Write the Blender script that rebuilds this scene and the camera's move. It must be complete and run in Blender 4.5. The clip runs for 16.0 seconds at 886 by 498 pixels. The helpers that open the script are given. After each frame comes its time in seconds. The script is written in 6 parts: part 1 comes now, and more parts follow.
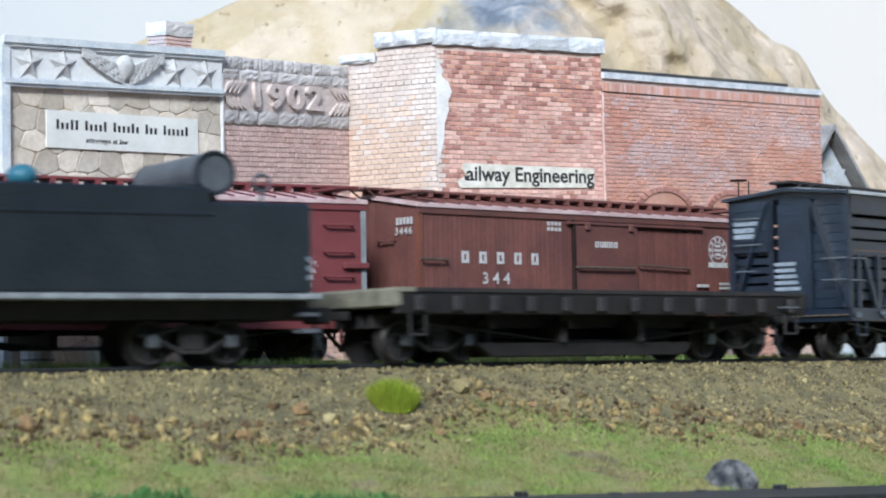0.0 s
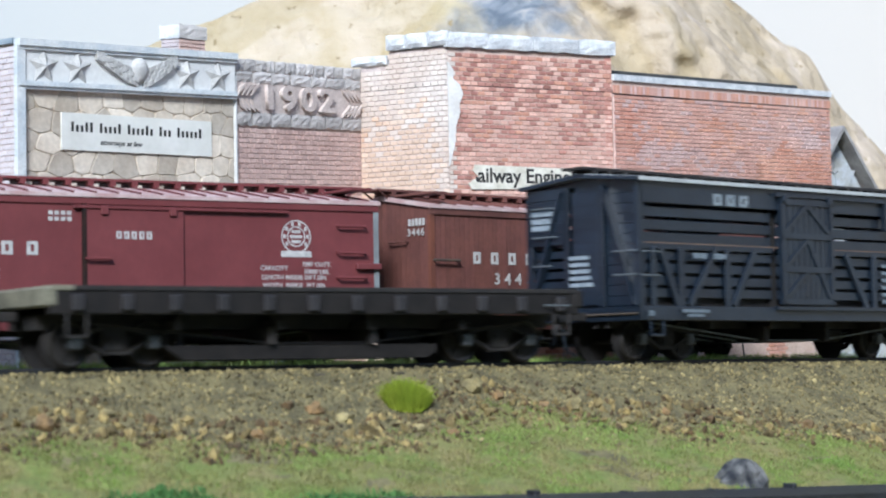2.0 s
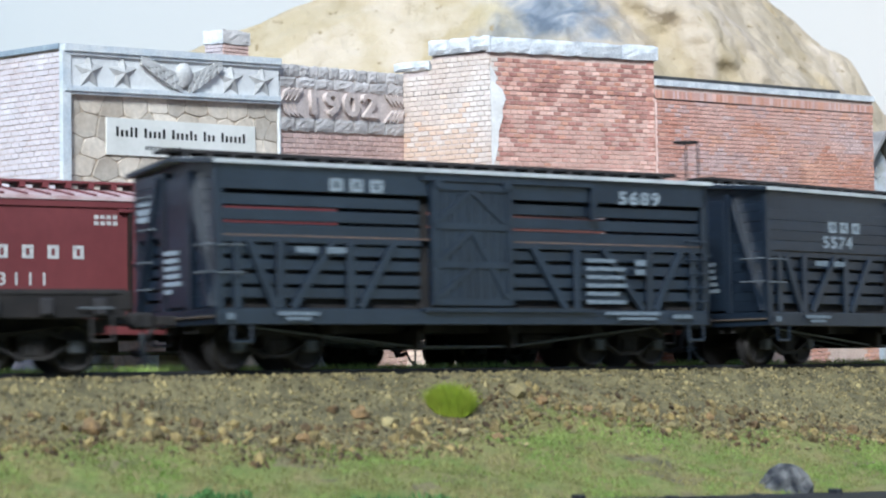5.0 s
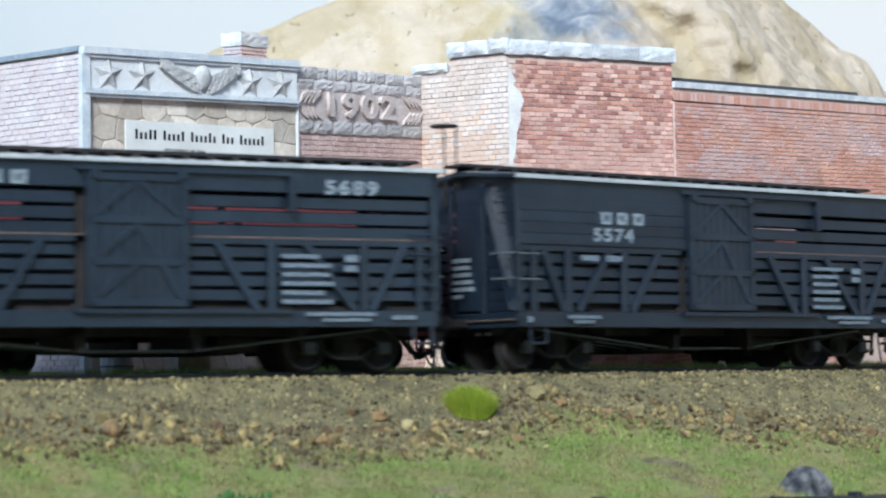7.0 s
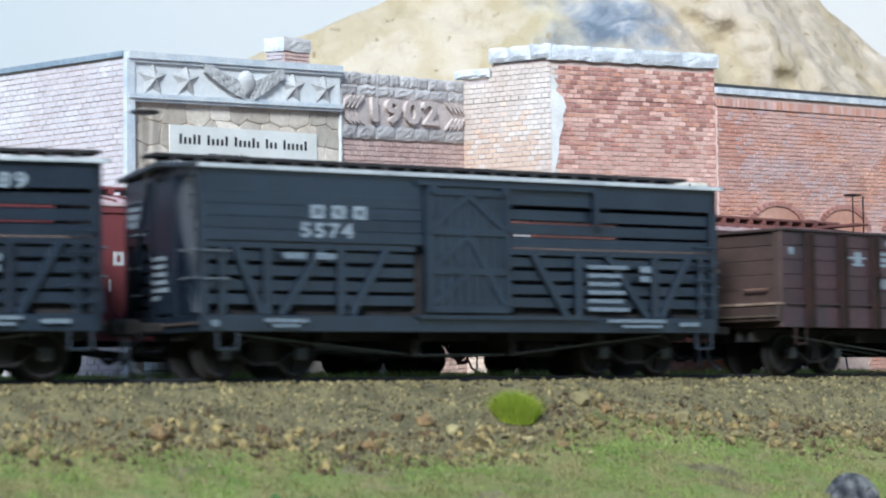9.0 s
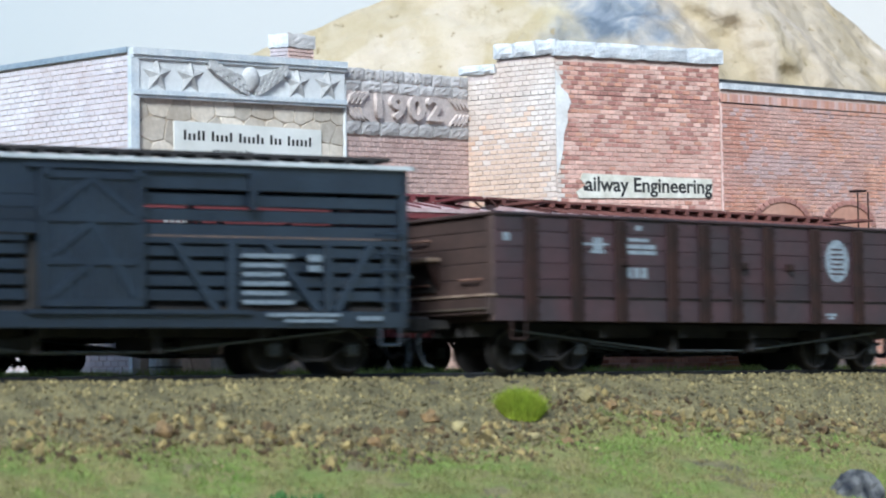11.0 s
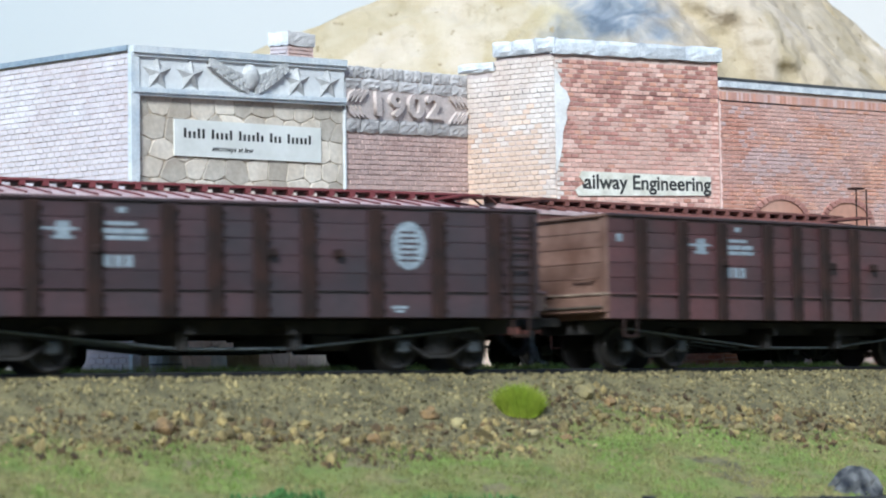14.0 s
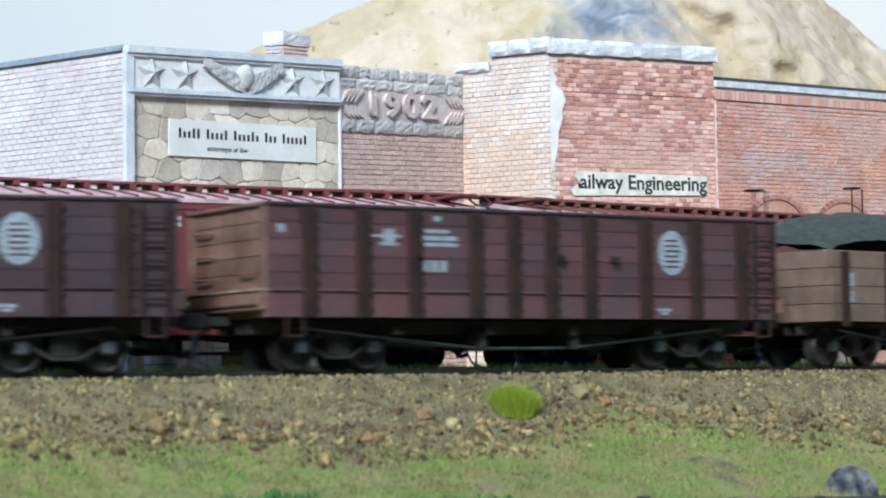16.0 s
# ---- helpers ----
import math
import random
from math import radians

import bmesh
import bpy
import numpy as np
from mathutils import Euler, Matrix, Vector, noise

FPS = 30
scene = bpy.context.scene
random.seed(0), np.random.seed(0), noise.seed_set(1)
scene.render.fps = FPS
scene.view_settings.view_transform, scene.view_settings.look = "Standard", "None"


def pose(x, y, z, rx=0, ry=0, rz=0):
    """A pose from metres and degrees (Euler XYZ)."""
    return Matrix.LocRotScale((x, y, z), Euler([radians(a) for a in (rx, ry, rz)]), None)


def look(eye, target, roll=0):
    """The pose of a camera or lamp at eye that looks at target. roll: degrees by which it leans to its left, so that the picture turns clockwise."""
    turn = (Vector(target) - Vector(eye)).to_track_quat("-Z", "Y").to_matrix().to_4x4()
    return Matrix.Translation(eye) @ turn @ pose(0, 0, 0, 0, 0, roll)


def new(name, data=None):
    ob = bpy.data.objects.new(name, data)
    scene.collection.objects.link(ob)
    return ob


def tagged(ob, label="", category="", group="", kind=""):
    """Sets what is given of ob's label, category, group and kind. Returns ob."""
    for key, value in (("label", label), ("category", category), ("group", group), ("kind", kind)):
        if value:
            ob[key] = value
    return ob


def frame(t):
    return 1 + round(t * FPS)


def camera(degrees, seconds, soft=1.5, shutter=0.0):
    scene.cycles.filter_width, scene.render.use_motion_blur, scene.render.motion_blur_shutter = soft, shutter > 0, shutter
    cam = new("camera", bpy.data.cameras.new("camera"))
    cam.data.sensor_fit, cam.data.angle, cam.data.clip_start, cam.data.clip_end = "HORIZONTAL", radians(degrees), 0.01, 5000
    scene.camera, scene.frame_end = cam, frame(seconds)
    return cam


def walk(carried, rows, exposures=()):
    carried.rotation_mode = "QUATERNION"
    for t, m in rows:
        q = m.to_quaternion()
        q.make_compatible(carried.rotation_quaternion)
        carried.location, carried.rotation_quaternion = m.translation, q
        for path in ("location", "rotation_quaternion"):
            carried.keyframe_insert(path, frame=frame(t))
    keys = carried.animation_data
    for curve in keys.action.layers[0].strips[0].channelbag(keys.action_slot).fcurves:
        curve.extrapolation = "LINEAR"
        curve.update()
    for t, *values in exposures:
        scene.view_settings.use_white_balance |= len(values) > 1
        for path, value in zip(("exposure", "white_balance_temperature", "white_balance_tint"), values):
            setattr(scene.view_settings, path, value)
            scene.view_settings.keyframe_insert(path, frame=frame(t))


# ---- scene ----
# A model railway, 1:87: a freight train on a curve runs past standing cars and a brick main street.
cam = camera(22.825, 16.0, soft=2.0, shutter=1.2)
MM = 0.001
CAMERA_ROWS = [  # seconds, place in mm, turn in degrees
    (0, 4.33, -335.61, -2.47, 93.324, 1.031, -22.925),
    (0.5, 4.12, -336.50, -2.52, 93.319, 1.042, -22.972),
    (1, 3.07, -337.15, -2.34, 93.317, 1.098, -22.986),
    (1.5, 2.62, -337.85, -2.87, 93.389, 1.082, -22.828),
    (2, 2.62, -338.31, -2.89, 93.388, 1.068, -22.677),
    (2.5, 2.10, -337.97, -2.83, 93.457, 1.070, -22.606),
    (3, 1.62, -337.55, -2.88, 93.514, 1.013, -22.387),
    (3.5, 1.60, -338.33, -2.96, 93.502, 0.981, -22.170),
    (6, 0.96, -338.28, -2.96, 93.541, 0.970, -21.521),
    (6.5, 0.94, -337.39, -2.64, 93.519, 0.966, -21.450),
    (7, 0.13, -338.15, -2.73, 93.573, 0.932, -21.368),
    (7.5, -0.43, -338.44, -2.83, 93.614, 0.909, -21.103),
    (8, -0.45, -337.42, -2.37, 93.605, 0.822, -20.958),
    (8.5, -0.10, -336.68, -2.60, 93.606, 0.839, -20.577),
    (9, -1.79, -337.49, -2.74, 93.729, 0.731, -20.509),
    (9.5, -2.26, -338.48, -3.08, 93.710, 0.737, -20.524),
    (12, -1.76, -335.93, -2.49, 93.610, 0.755, -20.298),
    (12.5, -2.09, -336.63, -2.90, 93.636, 0.743, -20.246),
    (13, -1.97, -337.89, -2.77, 93.572, 0.722, -20.282),
    (13.5, -2.43, -338.54, -3.03, 93.576, 0.752, -20.422),
    (14, -2.30, -338.04, -2.89, 93.579, 0.774, -20.435),
    (14.5, -2.66, -338.59, -2.99, 93.599, 0.760, -20.464),
    (15, -2.49, -338.10, -2.81, 93.591, 0.772, -20.471),
    (15.5, -1.78, -337.07, -2.86, 93.590, 0.769, -20.470),
    (16, -1.69, -337.83, -2.76, 93.563, 0.795, -20.496),
]
TRAIN_RUN = [  # seconds, mm along the rails
    (0, 114.33), (0.5, 98.45), (1, 81.80), (1.5, 65.12), (2, 48.63), (2.5, 32.63), (3, 16.97), (3.5, 0.00), (6, -82.37), (6.5, -99.00), (7, -116.33), (7.5, -133.82), (8, -150.98), (8.5, -168.14), (9, -185.18), (9.5, -202.32), (12, -287.34), (12.5, -304.03), (13, -320.95), (13.5, -337.52), (14, -353.48), (14.5, -370.07), (15, -386.86), (15.5, -403.45), (16, -420.12)
]
walk(cam, [(t, pose(x * MM, y * MM, z * MM, rx, ry, rz)) for t, x, y, z, rx, ry, rz in CAMERA_ROWS],
     exposures=[(0, 0.82, 5550, 6.5), (3.5, 0.82, 5540, 6), (6, 0.78, 5440, 4), (9.5, 0.78, 5400, 4), (12, 0.79, 5430, 3), (16, 0.81, 5430, 3)])
cam.data.dof.use_dof = True
cam.data.dof.focus_distance = 0.51
cam.data.dof.aperture_fstop = 62

# ---- light ----
world = bpy.data.worlds.new("daylight")
scene.world = world
world.use_nodes = True
sky = world.node_tree.nodes.new("ShaderNodeTexSky")
sky.sky_type, sky.sun_disc = "NISHITA", False
SUN = Vector((-0.44, -0.71, 0.56)).normalized()
sky.sun_elevation = math.asin(SUN.z)
sky.sun_rotation = math.atan2(SUN.x, SUN.y)
backlight = world.node_tree.nodes["Background"]
backlight.inputs["Strength"].default_value = 0.13
world.node_tree.links.new(sky.outputs["Color"], backlight.inputs["Color"])
sun_data = bpy.data.lights.new("sun", "SUN")
sun_data.energy, sun_data.angle, sun_data.color = 3.2, radians(16), (1.0, 0.95, 0.88)
sun = new("sun", sun_data)
sun.matrix_world = look(SUN * 3, (0, 0, 0))

# ---- materials ----


def mat(name, c1, c2=None, size=2.0, rough=0.75, metal=0.0, bump=0.25, fine=0.35, rnd=0.0, island=0.0, spec=0.5, stretch=(1, 1, 1)):
    """Two colours mottled at `size` mm with finer grain and relief; rnd, island: change of value from piece to piece."""
    m = bpy.data.materials.new(name)
    m.use_nodes = True
    nt = m.node_tree
    n, ln = nt.nodes, nt.links
    b = n["Principled BSDF"]
    c2 = c2 or tuple(v * 0.7 for v in c1)
    co = n.new("ShaderNodeTexCoord")
    mp = n.new("ShaderNodeMapping")
    mp.inputs["Scale"].default_value = stretch
    ln.new(co.outputs["Object"], mp.inputs["Vector"])
    n1 = n.new("ShaderNodeTexNoise")
    n1.inputs["Scale"].default_value = 1000 / size
    n1.inputs["Detail"].default_value = 5
    n2 = n.new("ShaderNodeTexNoise")
    n2.inputs["Scale"].default_value = 1000 / size * 7
    n2.inputs["Detail"].default_value = 4
    for q in (n1, n2):
        ln.new(mp.outputs[0], q.inputs["Vector"])
    ramp = n.new("ShaderNodeValToRGB")
    ramp.color_ramp.elements[0].position, ramp.color_ramp.elements[1].position = 0.36, 0.66
    ramp.color_ramp.elements[0].color, ramp.color_ramp.elements[1].color = (*c1, 1), (*c2, 1)
    ln.new(n1.outputs["Fac"], ramp.inputs["Fac"])
    hsv = n.new("ShaderNodeHueSaturation")
    ln.new(ramp.outputs["Color"], hsv.inputs["Color"])
    val = n.new("ShaderNodeMath")
    val.operation = "MULTIPLY_ADD"
    val.inputs[1].default_value, val.inputs[2].default_value = fine * 2, 1 - fine
    ln.new(n2.outputs["Fac"], val.inputs[0])
    last = val
    for amount, node, socket in ((rnd, "ShaderNodeObjectInfo", "Random"), (island, "ShaderNodeNewGeometry", "Random Per Island")):
        if amount:
            src = n.new(node)
            a = n.new("ShaderNodeMath")
            a.operation = "MULTIPLY_ADD"
            a.inputs[1].default_value, a.inputs[2].default_value = amount * 2, 1 - amount
            ln.new(src.outputs[socket], a.inputs[0])
            k = n.new("ShaderNodeMath")
            k.operation = "MULTIPLY"
            ln.new(last.outputs[0], k.inputs[0])
            ln.new(a.outputs[0], k.inputs[1])
            last = k
    ln.new(last.outputs[0], hsv.inputs["Value"])
    ln.new(hsv.outputs["Color"], b.inputs["Base Color"])
    b.inputs["Roughness"].default_value, b.inputs["Metallic"].default_value = rough, metal
    b.inputs["Specular IOR Level"].default_value = spec
    if bump:
        bp = n.new("ShaderNodeBump")
        bp.inputs["Strength"].default_value, bp.inputs["Distance"].default_value = bump, 0.0003
        ln.new(n2.outputs["Fac"], bp.inputs["Height"])
        ln.new(bp.outputs["Normal"], b.inputs["Normal"])
    return m


M = {
    "stencil_grey": mat("faded grey stencilling", (0.21, 0.25, 0.29), (0.08, 0.105, 0.13), 0.5, 0.7, bump=0.0, fine=0.5),
    "grass_siding": mat("light green static grass", (0.26, 0.38, 0.08), (0.36, 0.40, 0.13), 9, 0.9, fine=0.2, bump=0, island=0.3),
    "brick_haze": mat("pale hazed rose brick", (0.545, 0.395, 0.37), (0.48, 0.31, 0.28), 12, 0.9, fine=0.2, rnd=0.08, island=0.08),
    "brick_rust": mat("orange red brick", (0.53, 0.30, 0.22), (0.44, 0.21, 0.145), 12, 0.9, fine=0.2, rnd=0.1, island=0.1),
    "brick_cream": mat("cream whitewashed brick with glare", (0.63, 0.57, 0.52), (0.54, 0.44, 0.37), 14, 0.9, fine=0.15, rnd=0.07, island=0.07),
    "scree": mat("tan broken stone", (0.25, 0.190, 0.072), (0.10, 0.074, 0.031), 1.4, 0.9, fine=0.5, island=0.5, rnd=0.4),
    "floor_wood": mat("brown floor boards", (0.20, 0.14, 0.09), (0.15, 0.10, 0.065), 300, 0.6),
    "pocket": mat("dusty black iron pocket", (0.017, 0.015, 0.017), (0.028, 0.025, 0.027), 3, 0.6),
    "plaster": mat("white lime plaster patch", (0.70, 0.69, 0.67), (0.58, 0.56, 0.53), 5, 0.9, fine=0.2),
    "panel_stone": mat("dusty rose grey cast panel", (0.60, 0.52, 0.48), (0.49, 0.415, 0.38), 4, 0.9, fine=0.3, bump=0.5),
    "gon_dull": mat("grimy brown end paint", (0.070, 0.042, 0.034), (0.045, 0.027, 0.023), 8, 0.7, fine=0.35, rnd=0.2),
    "gon_warm": mat("worn reddish maroon paint", (0.098, 0.042, 0.044), (0.062, 0.038, 0.041), 10, 0.42, fine=0.3, rnd=0.3),
    # Boxcar roofs: grazing sky reflection on red panels, put into a pale base colour.
    "red_roof_sheen": mat("red roofing paled by sky sheen", (0.55, 0.43, 0.42), (0.42, 0.27, 0.26), 5, 0.5, fine=0.2),
    "gravel_rust": mat("rust brown stone", (0.175, 0.108, 0.045), (0.08, 0.055, 0.028), 1.6, 0.9, fine=0.4, island=0.4, rnd=0.4),
    "grass_bright": mat("fresh green static grass", (0.17, 0.26, 0.05), (0.25, 0.29, 0.08), 14, 0.9, fine=0.2, bump=0, island=0.3),
    "brick_long": mat("smooth rose red brick", (0.55, 0.36, 0.31), (0.45, 0.215, 0.155), 26, 0.9, fine=0.2, rnd=0.10, island=0.10),
    "slate_paint": mat("weathered slate black paint", (0.0060, 0.0112, 0.0215), (0.0108, 0.0185, 0.0315), 6, 0.36, fine=0.3, rnd=0.15, island=0.12, spec=0.9),
    "black_paint": mat("satin black paint", (0.006, 0.009, 0.012), (0.011, 0.014, 0.018), 8, 0.34, fine=0.25, spec=0.5),
    "under_black": mat("dirty black underframe", (0.020, 0.019, 0.0195), (0.033, 0.029, 0.027), 3, 0.75, spec=0.3),
    # Stock car roofs: dark roofing coloured light grey for its white grazing sheen.
    "black_roof_sheen": mat("dark roofing paled by sky sheen", (0.50, 0.52, 0.53), (0.38, 0.40, 0.42), 6, 0.5, fine=0.2),
    "tread": mat("worn wheel tread steel", (0.075, 0.068, 0.062), (0.035, 0.032, 0.030), 2, 0.45, 0.7, fine=0.2),
    "brass_wire": mat("dull brown wire", (0.10, 0.075, 0.05), (0.05, 0.04, 0.035), 1, 0.6),
    "grey_wire": mat("grey painted wire", (0.13, 0.145, 0.16), (0.08, 0.09, 0.10), 1, 0.6),
    "freight_red": mat("freight car red paint", (0.125, 0.026, 0.028), (0.15, 0.034, 0.036), 12, 0.6, fine=0.15, bump=0.1),
    "oxide": mat("mineral brown weathered boards", (0.135, 0.052, 0.040), (0.100, 0.039, 0.033), 7, 0.65, fine=0.25, rnd=0.14, island=0.14),
    "oxide_light": mat("faded brown paint", (0.17, 0.060, 0.035), (0.12, 0.042, 0.028), 8, 0.65, fine=0.25),
    "gon_brown": mat("dusty maroon brown paint", (0.060, 0.032, 0.036), (0.039, 0.029, 0.033), 11, 0.42, fine=0.3, rnd=0.25),
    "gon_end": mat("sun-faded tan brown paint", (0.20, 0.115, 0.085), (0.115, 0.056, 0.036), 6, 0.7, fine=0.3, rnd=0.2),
    "gon_rib": mat("dark grimy brown ribs", (0.030, 0.014, 0.011), (0.015, 0.009, 0.008), 4, 0.8, fine=0.35, spec=0.25),
    "plank_tan": mat("grey tan wood planks", (0.17, 0.115, 0.085), (0.115, 0.075, 0.058), 6, 0.75, rnd=0.15),
    "old_wood": mat("bleached worn deck wood", (0.21, 0.20, 0.145), (0.12, 0.115, 0.085), 3, 0.85, fine=0.5, stretch=(0.2, 1, 1)),
    "tie_wood": mat("dark creosoted tie", (0.035, 0.030, 0.027), (0.06, 0.052, 0.045), 3, 0.85, rnd=0.25),
    "rail_steel": mat("weathered code rail", (0.035, 0.037, 0.042), (0.022, 0.022, 0.024), 2, 0.5, 0.3),
    "coal": mat("fine grey green coal", (0.020, 0.026, 0.022), (0.055, 0.066, 0.052), 1.2, 0.8, bump=0.9, fine=0.6),
    "white_letter": mat("off-white decal lettering", (0.52, 0.51, 0.49), (0.36, 0.36, 0.355), 0.8, 0.7, bump=0.0, fine=0.3),
    "grey_letter": mat("greyed decal lettering", (0.30, 0.345, 0.385), (0.16, 0.19, 0.22), 0.6, 0.7, bump=0.0, fine=0.4),
    "black_ink": mat("black ink", (0.012, 0.012, 0.012), (0.03, 0.03, 0.03), 1, 0.8, bump=0),
    "sign_paper": mat("white sign card", (0.72, 0.72, 0.68), (0.62, 0.62, 0.57), 9, 0.8, bump=0.05, fine=0.08),
    "sign_worn": mat("worn white painted sign", (0.68, 0.66, 0.58), (0.50, 0.48, 0.40), 3, 0.85, fine=0.25),
    "brick_pink": mat("faded pink red brick", (0.555, 0.365, 0.305), (0.485, 0.28, 0.22), 9, 0.9, fine=0.2, rnd=0.13, island=0.13),
    "brick_red": mat("red brick", (0.45, 0.235, 0.19), (0.34, 0.155, 0.125), 8, 0.9, fine=0.2, rnd=0.16, island=0.2),
    "brick_white": mat("whitewashed brick", (0.60, 0.565, 0.60), (0.50, 0.435, 0.45), 16, 0.9, fine=0.15, rnd=0.06, island=0.06),
    "brick_buff": mat("yellowed whitewashed brick", (0.60, 0.49, 0.40), (0.52, 0.355, 0.255), 10, 0.9, fine=0.15, rnd=0.08, island=0.08),
    "brick_dust": mat("dusty rose brick", (0.62, 0.455, 0.405), (0.53, 0.365, 0.32), 8, 0.9, fine=0.2, rnd=0.12, island=0.12),
    "mortar": mat("pale pink mortar", (0.54, 0.42, 0.37), (0.46, 0.34, 0.29), 4, 0.95),
    "mortar_pale": mat("white lime mortar", (0.50, 0.43, 0.41), (0.42, 0.33, 0.30), 4, 0.95),
    "mortar_dark": mat("brown pointing between stones", (0.47, 0.39, 0.29), (0.38, 0.30, 0.22), 2, 0.95),
    "cap_stone": mat("grey white coping stone", (0.62, 0.63, 0.64), (0.42, 0.44, 0.47), 3, 0.85, fine=0.35, rnd=0.12, bump=0.6),
    "grey_stone": mat("grey rusticated stone", (0.58, 0.55, 0.53), (0.43, 0.405, 0.39), 3, 0.9, fine=0.3, rnd=0.2, bump=0.6),
    "frieze": mat("painted grey white cast stone", (0.69, 0.695, 0.68), (0.60, 0.605, 0.60), 7, 0.8, fine=0.15),
    "frieze_edge": mat("blue-grey painted trim", (0.48, 0.53, 0.57), (0.64, 0.66, 0.66), 4, 0.75, fine=0.25),
    "ornament": mat("grey cast ornament", (0.52, 0.515, 0.50), (0.38, 0.375, 0.365), 2, 0.8, fine=0.35),
    "field_stone": mat("tan grey field stone", (0.60, 0.54, 0.455), (0.49, 0.42, 0.335), 7, 0.9, fine=0.25, rnd=0.26, bump=0.5),
    "tar": mat("black tar roofing", (0.03, 0.032, 0.035), (0.05, 0.05, 0.05), 5, 0.8),
    "shed_wood": mat("grey weathered boards", (0.30, 0.29, 0.28), (0.20, 0.19, 0.19), 4, 0.85, fine=0.3, rnd=0.15),
    "shed_wall": mat("blue white rubble plaster", (0.50, 0.55, 0.62), (0.36, 0.36, 0.34), 4, 0.9, fine=0.3),
    "dirt": mat("brown grey ballast dirt", (0.195, 0.167, 0.079), (0.094, 0.081, 0.042), 4, 0.95, fine=0.6, bump=0.9),
    "turf": mat("green ground foam", (0.150, 0.190, 0.042), (0.215, 0.185, 0.072), 6, 0.95, fine=0.6, bump=0.9),
    "grass_olive": mat("olive static grass", (0.155, 0.195, 0.045), (0.27, 0.235, 0.095), 14, 0.9, fine=0.2, bump=0, island=0.35),
    "grass_green": mat("deep green foam", (0.055, 0.15, 0.035), (0.10, 0.21, 0.055), 5, 0.9, fine=0.3, bump=0, island=0.35),
    "grass_lime": mat("lime green static grass", (0.22, 0.30, 0.012), (0.30, 0.36, 0.025), 5, 0.85, fine=0.2, bump=0, island=0.3),
    "gravel": mat("brown gravel", (0.255, 0.208, 0.092), (0.110, 0.093, 0.047), 3, 0.9, fine=0.4, island=0.6, rnd=0.4),
    "rock_dark": mat("black and white rock", (0.013, 0.015, 0.020), (0.21, 0.205, 0.195), 2.6, 0.85, fine=0.5, bump=0.6, stretch=(1, 1, 0.6)),
    "teal": mat("teal enamel", (0.02, 0.10, 0.15), (0.03, 0.14, 0.19), 2, 0.5),
    "tank_grey": mat("grey black tank paint", (0.05, 0.055, 0.062), (0.08, 0.088, 0.10), 4, 0.5),
    "edge_grey": mat("dusty grey deck edge", (0.23, 0.25, 0.26), (0.15, 0.16, 0.17), 4, 0.7),
    "slate_trim": mat("slate blue roof edge", (0.19, 0.24, 0.30), (0.28, 0.33, 0.38), 6, 0.7),
    "reflection_wall_paint": mat("grey brown paint of the added wall", (0.10, 0.09, 0.08), (0.08, 0.072, 0.065), 300, 0.9),
    "flat_black": mat("grimy brown black beam paint", (0.011, 0.0095, 0.0095), (0.019, 0.016, 0.015), 4, 0.6, fine=0.35, spec=0.3),
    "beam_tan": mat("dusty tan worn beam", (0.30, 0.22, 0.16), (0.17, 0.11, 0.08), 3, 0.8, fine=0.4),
    "fascia": mat("grey painted fascia", (0.10, 0.11, 0.12), (0.13, 0.14, 0.15), 80, 0.8),
}



